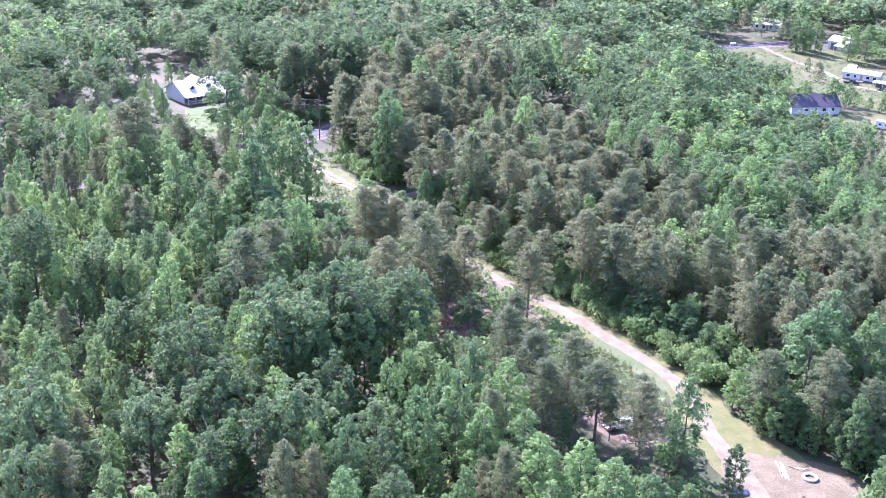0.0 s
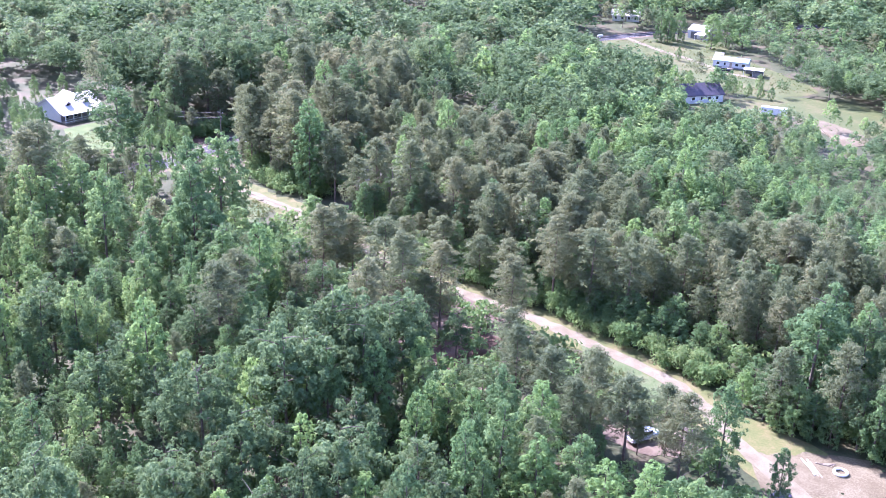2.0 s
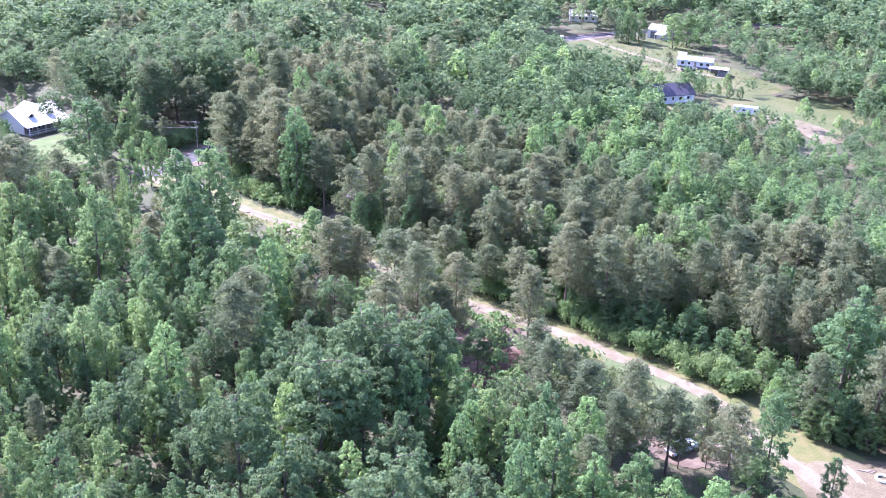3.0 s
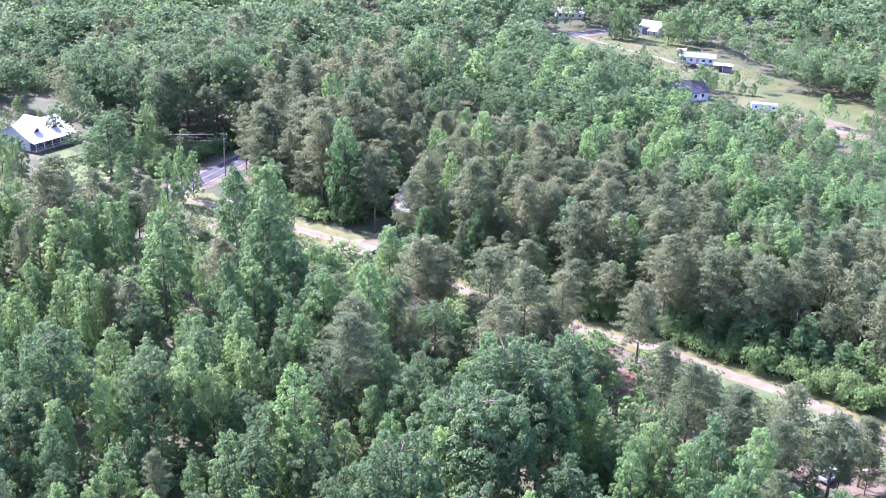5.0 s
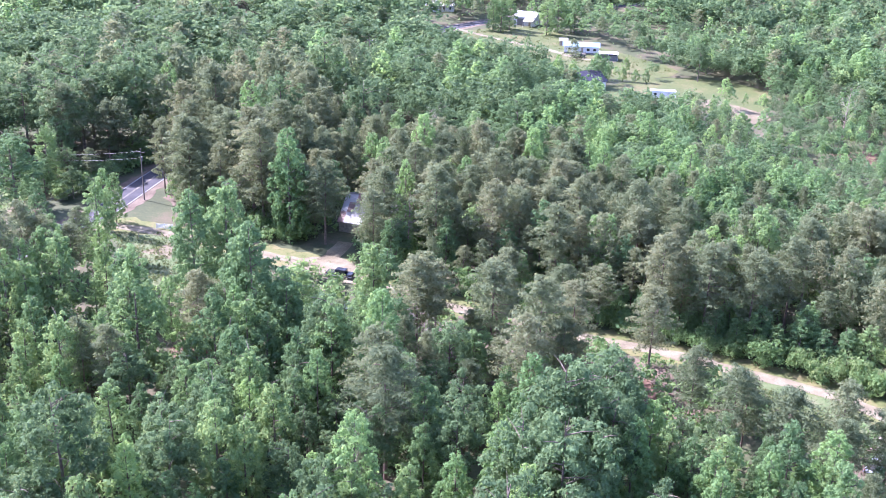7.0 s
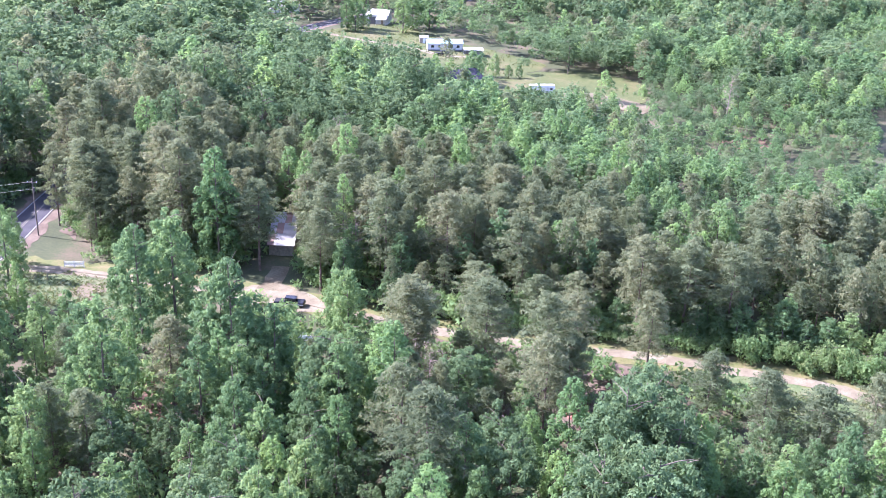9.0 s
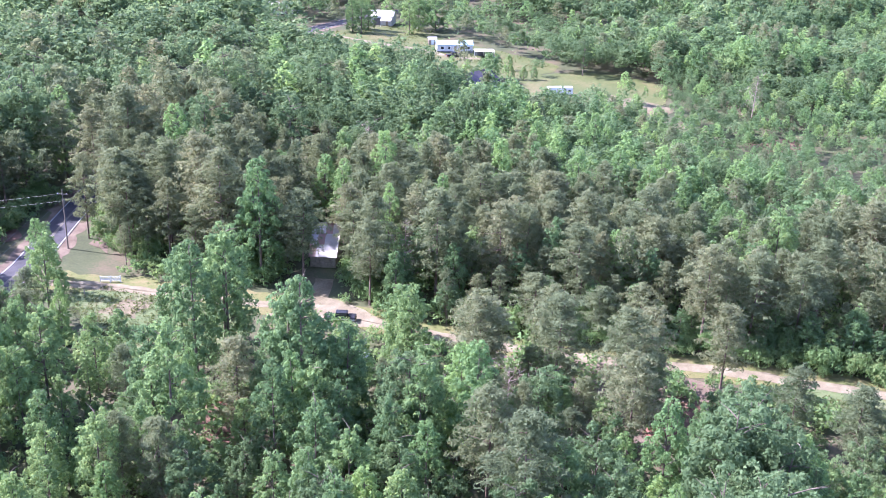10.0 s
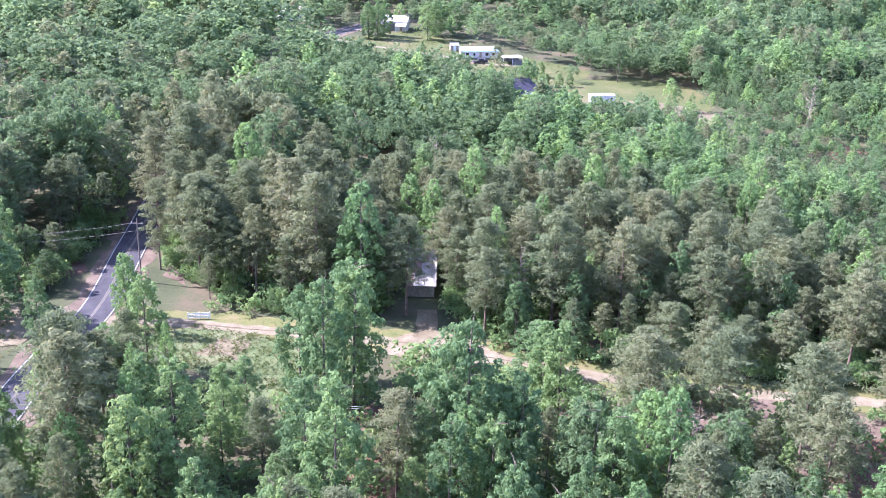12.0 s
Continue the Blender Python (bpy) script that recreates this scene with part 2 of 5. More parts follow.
patch("clay_bank", [(2, 178), (8, 186), (18, 183), (15, 172), (6, 170)], 0.07, M_CLAY, "patch of bare red clay under the trees", "clearing", seed=10)
patch("clay_gully", [(-36, 238), (-31, 240), (-37, 228), (-46, 219), (-48, 226)], 0.07, M_CLAY, "eroded red clay gully with debris", "clearing", seed=11)
patch("clay_shoulder", [(-29.2, 301.5), (-26.5, 304.9), (-25.7, 300.3), (-29, 294.7)], 0.08, M_LITTER, "red clay bank beside the road", "clearing", ragged=0.4, seed=19)
patch("glade", [(31, 178), (40, 166), (39, 154), (30, 152), (26, 162)], 0.06, M_GRASS, "small grassy glade beside the track", "grass", seed=12)
patch("litter", [(24, 150), (30, 142), (40, 140), (41, 150), (36, 153), (29, 156)], 0.065, M_LITTER, "brown litter and debris under the pines", "ground", seed=24)
patch("litter", [(-10, 216), (6, 212), (18, 196), (22, 178), (14, 164), (2, 168), (-6, 190), (-14, 206)], 0.055, M_LITTER, "brown pine litter beside the track", "ground", seed=25)
patch("turnout", [(-19.9, 252.3), (-8.9, 252.3), (-4, 240), (-8, 236), (-15, 244)], 0.085, M_GRAVEL, "gravel turnout where the drive meets the track", "track", ragged=0.4, seed=14)
patch("roadside_dirt", [(-70.5, 304), (-66, 302.5), (-60, 311), (-55.6, 307), (-58.5, 294), (-65, 294.5), (-70, 298)], 0.08, M_SAND, "bare sandy roadside by the lawn", "verge", ragged=0.5, seed=20)
patch("clay_yard", [(-44.5, 320), (-38, 318.6), (-39, 313), (-44.5, 313)], 0.075, M_CLAY, "bare reddish dirt beyond the road", "clearing", ragged=0.4, seed=26)
patch("cutover", [(140.9, 329.8), (149.5, 334.3), (159.1, 324.1), (162.9, 310.4), (161.6, 297.7), (152, 294.2), (151.2, 305.7), (151.2, 316.1)], 0.13, M_SAND, "bare tan strip running into young woods", "clearing", ragged=0.5, seed=21)
patch("brown_cutover", [(149, 262.9), (160.7, 258.6), (158.2, 250.2), (146.3, 252.3)], 0.06, M_CLAY, "brown scrubby clearing in young woods", "clearing", seed=22)
strip("drive", [(-10, 249), (-6, 254), (-2, 258)], (-1.9, 1.9), 0.1, M_SAND, "shaded dirt drive into the trees", "track", ragged=0.3, seed=13)


# ---- trees ----
def leaf_blades(rng, centres, radii, n, size, upward=0.75, jitter=0.45, aspect=0.65):
    """Sprays of leaves as small pointed blades lying on the outside of many puffs."""
    w = (radii ** 2).prod(1) ** (1 / 3)
    i = rng.choice(len(centres), n, p=w / w.sum())
    d = rng.normal(size=(n, 3))
    d[:, 2] += upward
    d /= np.linalg.norm(d, axis=1)[:, None]
    at = centres[i] + radii[i] * d * rng.uniform(0.72, 1.08, (n, 1))
    nor = d + rng.normal(0, jitter, (n, 3))
    nor /= np.linalg.norm(nor, axis=1)[:, None]
    t = np.cross(nor, rng.normal(size=(n, 3)))
    t /= np.linalg.norm(t, axis=1)[:, None]
    b = np.cross(nor, t)
    s = size * rng.uniform(0.6, 1.35, (n, 1))
    k = rng.uniform(0.5, 1.0, (n, 1))
    q = np.stack([at - t * s * 0.6 - b * s * aspect * k, at - t * s * 0.6 * rng.uniform(0.5, 1.2, (n, 1)) + b * s * aspect, at + t * s * rng.uniform(0.8, 1.3, (n, 1)) - nor * s * 0.2], 1)
    return q.astype(np.float32)


def tube(points, radii, sides=6):
    """A tapered tube along points; verts and quads."""
    points = np.array(points, float)
    a = np.linspace(0, 2 * np.pi, sides, endpoint=False)
    d = np.gradient(points, axis=0)
    v = []
    for p, r, k in zip(points, radii, d):
        k = k / (np.linalg.norm(k) + 1e-9)
        u = np.cross(k, (0.31, 0.95, 0.05) if abs(k[2]) > 0.6 else (0, 0, 1))
        u /= np.linalg.norm(u)
        v.append(p + r * (np.cos(a)[:, None] * u + np.sin(a)[:, None] * np.cross(k, u)))
    n = len(points)
    f = [(i * sides + j, i * sides + (j + 1) % sides, (i + 1) * sides + (j + 1) % sides, (i + 1) * sides + j) for i in range(n - 1) for j in range(sides)]
    return np.concatenate(v), np.array(f)


def join(pieces):
    v, f, o = [], [], 0
    for a, b in pieces:
        v.append(a), f.append(b + o)
        o += len(a)
    return np.concatenate(v), np.concatenate(f)


def trunk_and_limbs(rng, h, r, first, spread, limbs, rise=0.5, sides=7):
    lean = rng.normal(0, 0.02 * h, 2)
    bend = lambda z: np.array([lean[0] * (z / h) ** 2, lean[1] * (z / h) ** 2, z])
    zs = np.linspace(-0.3, h * 0.95, 7)
    pieces = [tube([bend(z) for z in zs], r * (1.15 - 1.05 * zs / h), sides)]
    for k in range(limbs):
        z = h * (first + (0.93 - first) * (k + rng.uniform(0, 1)) / limbs)
        a, reach = rng.uniform(0, 6.28), spread(z / h) * rng.uniform(0.6, 1.0)
        e = np.array([math.cos(a), math.sin(a), rise])
        p = bend(z)
        pieces.append(tube([p, p + e * reach * 0.5, p + e * reach + (0, 0, -0.1 * reach)], [r * 0.35, r * 0.22, r * 0.06], 4))
    return join(pieces)


def oak_form(rng, h, n, size):
    """Broad crown of many small domes."""
    k = 150
    R = h * 0.25
    d = rng.normal(size=(k, 3))
    d[:, 2] = np.abs(d[:, 2]) * 1.25 - 0.6
    d /= np.linalg.norm(d, axis=1)[:, None]
    lump = 1 + 0.2 * np.sin(3 * np.arctan2(d[:, 1], d[:, 0]) + rng.uniform(0, 6))[:, None]
    c = d * rng.uniform(0.72, 1.12, (k, 1)) * lump * (R, R, h * 0.33) + (0, 0, h * 0.58)
    r = rng.uniform(0.03, 0.056, (k, 1)) * h * np.array([[1, 1, 0.8]])
    return leaf_blades(rng, c, r, n, size, 0.85, 0.4), lambda u: R * 0.9


def poplar_form(rng, h, n, size):
    """Tall, narrow, pointed crown of small bright puffs on rising limbs."""
    k = 130
    z = 0.1 + 0.88 * (np.arange(k) + rng.uniform(0, 1, k)) / k
    wide = h * 0.16 * np.clip((1.03 - z) * 2.2, 0, 1) ** 0.7 * np.clip(0.7 + (z - 0.1) * 2.0, 0, 1)
    a, q = np.arange(k) * 2.4 + rng.uniform(0, 1.2, k), rng.uniform(0.55, 1.2, k)
    c = np.stack([np.cos(a) * wide * q, np.sin(a) * wide * q, z * h], 1)
    r = rng.uniform(0.026, 0.046, (k, 1)) * h * np.array([[1, 1, 1.0]]) * np.clip(1.6 - z, 0.55, 1)[:, None]
    return leaf_blades(rng, c, r, n, size, 0.85, 0.4), lambda u: h * 0.14 * min(1, (1.05 - u) * 2.2)


def gum_form(rng, h, n, size):
    """Dense egg-shaped crown of leafy pads, leafy nearly to the ground."""
    k = 190
    d = rng.normal(size=(k, 3))
    d /= np.linalg.norm(d, axis=1)[:, None]
    R = h * 0.19
    egg = np.where(d[:, 2:] > 0, 1 - 0.35 * d[:, 2:] ** 2, 1 + 0.9 * d[:, 2:] ** 2)
    bulge = 1 + 0.16 * np.sin(2 * np.arctan2(d[:, 1], d[:, 0]) + 5 * d[:, 2] + rng.uniform(0, 6))[:, None]
    c = d * rng.uniform(0.7, 1.12, (k, 1)) * (R, R, h * 0.44) * np.concatenate([egg * bulge, egg * bulge, np.ones((k, 1))], 1) + (0, 0, h * 0.49)
    r = rng.uniform(0.027, 0.05, (k, 1)) * h * np.array([[1, 1, 0.72]])
    return leaf_blades(rng, c, r, n, size, 0.9, 0.4), lambda u: R * 0.8


def pine_form(rng, h, n, size):
    """Open feathery crown: boughs winding up round the trunk, each with flat sprays of needles along its outer part."""
    low = rng.choice([0.16, 0.26, 0.36])
    boughs, c, r = 80, [], []
    full = rng.uniform(0.2, 0.24)
    for t in range(boughs):
        up = (t + rng.uniform(0, 2.0)) / (boughs + 1)
        reach = h * full * min(1, 0.62 + 1.3 * up) * max(0.1, min(1, (1.03 - up) * 1.75)) ** 0.62
        a, long = t * 2.4 + rng.normal(0, 0.3), reach * rng.uniform(0.5, 1.15)
        for f in (0.36, 0.6, 0.82, 1.0):
            side = rng.normal(0, 0.1 * reach)
            z = h * (low + (0.985 - low) * up) + long * (f * (0.45 * up - 0.02) - 0.1 * f * f) + rng.normal(0, 0.012 * h)
            c.append((math.cos(a) * long * f - math.sin(a) * side, math.sin(a) * long * f + math.cos(a) * side, z))
            r.append(h * rng.uniform(0.024, 0.046))
    return leaf_blades(rng, np.array(c), np.array(r)[:, None] * [[1, 1, 0.5]], n, size, 0.7, 0.34, 0.25), lambda u: h * 0.19 * min(1, (1.08 - u) * 2.0)


def shrub_form(rng, h, n, size):
    k = 12
    c = rng.normal(0, 0.32, (k, 3)) * (h, h, 0.5 * h) + (0, 0, h * 0.5)
    c[:, 2] = np.clip(c[:, 2], h * 0.3, h * 0.85)
    r = rng.uniform(0.2, 0.34, (k, 1)) * h * np.ones((1, 3))
    return leaf_blades(rng, c, r, n, size), lambda u: h * 0.4


KINDS = {
    "oak": (oak_form, 17.0, L_OAK, M_BARK, 0.24, 0.25, 0.45),
    "poplar": (poplar_form, 18.0, L_POPLAR, M_BARK, 0.2, 0.2, 0.6),
    "pine": (pine_form, 17.0, L_PINE, M_PINEBARK, 0.19, 0.45, 0.12),
    "gum": (gum_form, 17.0, L_GUM, M_BARK, 0.22, 0.2, 0.5),
    "shrub": (shrub_form, 3.0, L_SHRUB, M_BARK, 0.05, 0.2, 0.6),
}
NAMES = {"oak": ("oak_tree", "broad oak with a dense rounded dark green crown", "oak trees of the wood"),
         "poplar": ("tulip_tree", "tall narrow tulip tree with bright green leaves", "tulip trees of the wood"),
         "pine": ("pine_tree", "pine with a bare trunk and grey-green needles", "pines beside the track"),
         "gum": ("sweetgum_tree", "dense egg-shaped sweetgum with fresh green leaves", "sweetgums of the wood"),
         "shrub": ("shrub", "low leafy green shrub at the wood's edge", "shrubs along the track")}


def blades_mesh(name, q, material, tint=None):
    return array_mesh(name, q.reshape(-1, 3), np.arange(len(q) * 3).reshape(-1, 3), material, tint)


def make_kind(kind, variants, n, size):
    """Master trees of one kind: an Empty with trunk and crown."""
    form, h, leaf, bark, r, first, rise = KINDS[kind]
    masters = []
    for i in range(variants):
        rng = np.random.default_rng(100 * len(kind) + i)
        q, spread = form(rng, h, n, size)
        tree = new(NAMES[kind][0])
        v, f = trunk_and_limbs(rng, h, r, first, spread, 12 if kind != "shrub" else 5, rise)
        trunk = new("trunk", array_mesh("trunk", v, f, bark))
        crown = new("crown", blades_mesh("crown", q, leaf))
        trunk.parent = crown.parent = tree
        tagged(tree, NAMES[kind][1], "tree" if kind != "shrub" else "shrub", NAMES[kind][2])
        masters.append(tree)
    return masters


DETAIL = {"oak": (6400, 0.245), "poplar": (5600, 0.235), "gum": (6800, 0.235), "pine": (6200, 0.31), "shrub": (900, 0.17)}
MASTERS = {k: make_kind(k, 5 if k != "shrub" else 3, *DETAIL[k]) for k in KINDS}
unused = {k: list(v) for k, v in MASTERS.items()}
plant_rng = random.Random(11)


def plant(kind, x, y, h, wide=1.0):
    s = h / KINDS[kind][1]
    m = Matrix.LocRotScale((x, y, float(height(x, y))), Euler((0, 0, plant_rng.uniform(0, 6.28))), (s * wide, s * wide, s))
    if unused[kind]:
        t = unused[kind].pop()
        t.matrix_basis = m
        return t
    t = plant_rng.choice(MASTERS[kind])
    return copy_thing(t, m @ Matrix.Diagonal((1 / t.scale[0], 1 / t.scale[1], 1 / t.scale[2], 1)))


# trees that stand out: x, y, height, width
OAKS_A = [(-50, 113.7, 15.5), (-45.6, 120.8, 12.5), (-28.7, 120.9, 14.3), (-22.4, 124.5, 16.3), (-53.2, 125.3, 18.8), (-18.1, 126.6, 18.8), (-38.5, 127.4, 14.9), (-33.3, 131.5, 14.4), (-25.3, 137.3, 14.5), (-34.9, 141.9, 21.3), (-23.4, 148.1, 21.8), (7, 153.5, 11.4), (-25.1, 153.9, 20), (-11.8, 154.6, 19.8), (-50.4, 157.3, 15), (-15.8, 159.1, 22.7), (-12.2, 159.7, 21.1), (-46.6, 164.1, 14.3), (-3.8, 164.8, 18.7), (-26.6, 167.1, 15.3), (-21.6, 174, 14.5), (7.2, 175.1, 9.9), (-61.8, 178.1, 16.4), (-73.6, 182.3, 21.2), (-60.5, 182.7, 16.3), (-36.5, 183.9, 9.7), (-14.9, 190, 14.4), (-31.3, 199.1, 18.6), (198.4, 265.5, 15.4), (173.1, 273.7, 10.5)]
OAKS_B = [(103.7, 289.1, 14.7), (62.7, 291.8, 17.9), (215.1, 295.3, 21.3), (74.4, 297.6, 20.1), (172.3, 298.6, 7.8), (45.9, 302.8, 15.3), (4.2, 311.8, 24.9), (27.2, 311.8, 21.6), (77.8, 315.7, 22.4), (194.2, 325.8, 18.7), (57.7, 341.3, 20.6), (-24.7, 341.8, 27.4), (173.9, 345.7, 13.8), (32.8, 349.7, 26.2), (-66.6, 356.4, 23.4), (191, 400.9, 10)]
MORE_OAKS = [(-39.6, 132, 13.5, 1), (-30, 134, 17.5, 0.9), (-14, 140, 15, 0.9), (-41, 150, 12, 0.9), (-20, 152, 19.5, 1), (-42, 157, 12.5, 0.9), (-6.5, 161, 19, 0.95), (-53, 189, 14.5, 0.9), (-60, 206.5, 12, 1), (-75.3, 296.6, 9, 1.1), (-48.1, 309.4, 8, 1.1), (-27.2, 338.2, 17, 0.9)]
POPLARS_A = [(-1.1, 127.8, 17.1), (-5.7, 140.4, 14.5), (-43.5, 162.5, 20.7), (-67, 176.6, 15), (-37.7, 187.8, 15.4), (-25.9, 191.4, 21.1), (-24.5, 195.5, 18.8), (59.5, 197.9, 16.8), (58.2, 206.6, 15.8), (29.9, 213.8, 16.4), (33.4, 213.8, 16), (73.6, 236.9, 18.7), (54.8, 244.7, 19.4), (45, 258.2, 20.2), (-12, 264.5, 25.1), (85.7, 266.3, 17.7), (-10, 268.6, 21.4), (23.8, 271.6, 22.4), (72.8, 273.6, 16.4), (14.8, 273.7, 17.4), (-4.8, 308.5, 24.7), (-15.2, 343.4, 22.9)]
MORE_POPLARS = [(20.5, 118, 15, 1.2), (15, 119.5, 15, 1.2), (8, 126, 15, 1.1), (12, 139, 15.5, 1.15), (56, 150, 9, 1.3), (50.5, 153, 7, 1.4), (-42, 210, 17, 1), (-48, 227, 13, 0.8), (-68.5, 243.5, 17.5, 0.9), (9.1, 252.3, 19, 0.75), (25.7, 255.4, 16.5, 1), (-59.8, 258.7, 13, 0.7), (-51.7, 262.9, 12, 0.6), (15, 280.6, 16.5, 1.05), (-45.9, 285.1, 14.5, 0.85)]
GUMS_A = [(23.8, 112.2, 17.8), (13.6, 125.7, 15.6), (43.6, 126.7, 9.9), (4.2, 131, 18), (37.8, 133.7, 16.9), (9.2, 136.4, 14.3), (20.7, 138.5, 8.4), (6.7, 141.5, 17.3), (-57.6, 144.6, 15.5), (-0.1, 145.4, 15.5), (-51.5, 147.9, 13.3), (-1.2, 150, 12.6), (-2.7, 153.1, 13.1), (64.8, 154.2, 21.5), (-37.7, 159.6, 13.4), (-52.7, 160.2, 14.1), (-63.3, 174.2, 11), (-52.7, 175.8, 15.3), (-55.8, 177.3, 18.1), (-46.3, 182.2, 16.2), (-53.5, 185.1, 16.4), (-46.1, 192.4, 16.5), (-52, 192.8, 15.2), (-65.1, 194.7, 14.2), (-32.3, 195, 19.5), (55, 196.3, 21), (-53.9, 197, 13.6), (-46.8, 198.3, 17.8), (-60, 199.5, 9.7), (-39.7, 203.2, 15.1)]
GUMS_B = [(-41.7, 206.1, 17.8), (-34.6, 208, 19.9), (-46.1, 208.7, 18.1), (-79.4, 211.2, 14.7), (-33.4, 211.5, 16.9), (-58.4, 212.1, 12), (-47.9, 213.2, 11.3), (-37.9, 213.8, 26.3), (-68.1, 213.8, 17.2), (-14.8, 217.2, 17.2), (-37.8, 217.7, 24.1), (-65.7, 218.3, 13.5), (-55.6, 218.7, 23.2), (-72.3, 219.9, 13.5), (-13.8, 221.1, 16.1), (-54.9, 225.4, 20.2), (-69.8, 226.4, 14.3), (-58.1, 227.1, 9.9), (-78.1, 230.4, 12.3), (81.8, 231.3, 16), (-64, 234.7, 10.7), (-69, 235.6, 16.5), (-72.3, 236.9, 19.6), (143.2, 239.6, 7.3), (-57.7, 239.7, 10), (-39.7, 240.4, 23.5), (-72.1, 240.7, 13.1), (-33.2, 241.5, 24.6), (-62.8, 242.4, 18.8), (-54.9, 243.4, 14.3)]
GUMS_C = [(-49.8, 245.1, 12.9), (113.3, 245.8, 8.5), (-30.7, 246.7, 21.7), (-64.3, 247.9, 17.5), (-37.5, 248.8, 20), (-50.3, 271.3, 17.9), (125.9, 271.5, 9.6), (-23.4, 275.1, 4.6), (25.5, 288, 19.5), (-42.9, 289.4, 12.4), (-58.8, 290.4, 12.8), (-51.6, 319.7, 16.7)]
MORE_GUMS = [(30, 118, 11, 1.2), (25, 119.5, 12.5, 1.1), (36, 121, 7, 1.1), (61, 151, 21, 1.2), (-10, 191, 11, 1.1), (-6.5, 194, 9.5, 1.3), (-18.3, 200.9, 14.8, 0.95), (-21, 207, 13.5, 1.1), (-29.8, 214, 16.5, 1.05), (-7, 228.5, 10.5, 1.5), (-60.1, 266.4, 13, 1.2), (-61, 306, 19, 1.45), (-57.6, 311.7, 7, 1.3), (-53.4, 315, 9, 1.2)]
PINES_A = [(31.4, 133.3, 15.2), (61, 141.9, 16.6), (18, 142.4, 13.6), (22.2, 146.1, 16.3), (53.6, 147.1, 13.7), (13.3, 157.5, 15), (17.3, 159, 12.3), (-32.9, 175.4, 20.4), (52.7, 176.8, 10.9), (-8.1, 179.4, 17.7), (18.6, 182.3, 16.2), (41.1, 183, 17.8), (-14.7, 184.1, 9.9), (-29.7, 184.8, 18.2), (3.2, 184.9, 13), (53.3, 185.9, 17.2), (-0.7, 186.4, 19.7), (6.6, 187.7, 17.6), (35.6, 188.4, 18.5), (-6.7, 188.7, 9.9), (30.1, 194.1, 19), (-3.6, 202.5, 8.2), (2.4, 203.8, 16.2), (-10.7, 206.5, 18.3), (-7.4, 208, 15.4), (-61.8, 210.5, 14.3), (22.7, 216.2, 18), (41.9, 216.6, 20.2), (-45.5, 218.6, 16.9), (81.2, 221.9, 13.4)]
PINES_B = [(33.2, 223.8, 19.9), (57.9, 225.2, 17.2), (9.5, 227.6, 8.3), (17.4, 229.9, 19.7), (-53.8, 236.2, 11.2), (8.9, 238.1, 21.6), (39.7, 239.1, 18.5), (-2.4, 243.4, 16.3), (28.8, 247.2, 20), (-74.1, 247.7, 22.8), (22.9, 247.9, 16.8), (2.7, 249, 19.1), (-72.6, 252.3, 23.7), (-6.3, 258.8, 18.7), (15.4, 259.8, 19.4), (37.5, 269.3, 19.2), (-14.8, 273.2, 24.6), (-14.2, 281.1, 25.3), (-3.7, 289.7, 23.9), (-15.1, 293.5, 21.7), (-25.5, 294.7, 21.5), (-9.8, 321.2, 26.5), (-44.7, 332.5, 21.8)]
MORE_PINES = [(66, 138, 14, 0.9), (26, 141, 14, 1.1), (33, 143, 11, 1.1), (17, 151, 14, 1.2), (15, 168, 13, 1), (76, 189, 18.5, 1), (-2.5, 198, 18.5, 1), (23, 202, 11.5, 1.2), (-13.5, 203.5, 19, 0.95), (18.4, 207, 10.5, 1.3), (38, 211, 17.5, 1), (12.6, 216.6, 11.5, 1.3), (36.7, 221, 14, 1.05), (34, 233, 17, 1), (44, 241, 17, 1), (-62.2, 263.7, 13.5, 1), (-57.2, 264.1, 11, 1), (-65.6, 265.5, 16, 0.9), (-54.5, 269.6, 12, 0.8), (-13.5, 271.1, 12, 0.8), (-19, 276.1, 13, 0.8), (-20.8, 283.5, 17, 0.8), (-23.7, 286.8, 15, 0.8), (-28.3, 287.4, 8, 0.9), (-25.6, 290.7, 19, 0.8)]
MORE_PINES_B = [(-22.9, 294.7, 20, 0.8), (-13.1, 306.9, 19, 0.9), (-18.5, 312.6, 20, 0.8), (-42, 318.6, 9, 0.9), (-17.2, 322.9, 22, 0.8), (-34.6, 331.5, 17, 0.9)]
FIELD_GUMS = [(168.8, 434, 16, 1.2), (177.7, 438.7, 15, 1.2), (183, 434, 15, 1.3)]
HOUSE_TREES = [(106.9, 330.9, 9), (103.3, 321.9, 10), (110.3, 336.5, 7), (111.9, 328.7, 6.5), (100.9, 335.4, 9), (114.7, 323, 5), (121.7, 320.7, 5), (97.4, 326.4, 10), (94.7, 335.4, 11), (108.1, 317.3, 8)]
YARD_TREES = [(-92, 345, 6), (-96, 352, 7), (-100, 360, 8), (-104, 368, 9), (-88, 350, 5), (-87, 358, 7), (-92, 362, 9), (-110, 350, 9), (-104, 345, 7), (-98, 338, 6), (-84, 366, 9), (-78, 358, 6), (-88, 330, 8), (-86, 325, 9), (-84, 319, 10), (-90, 322, 11), (-82, 314, 11), (-86, 308, 13), (-93, 332, 9), (-97, 328, 11)]
SCREEN_TREES = [(103, 329, 10), (99, 324, 10.5), (107, 336, 8), (96, 330, 11), (101, 337, 9), (109, 342, 6), (93, 322, 11), (99, 343, 9), (92, 337, 10)]
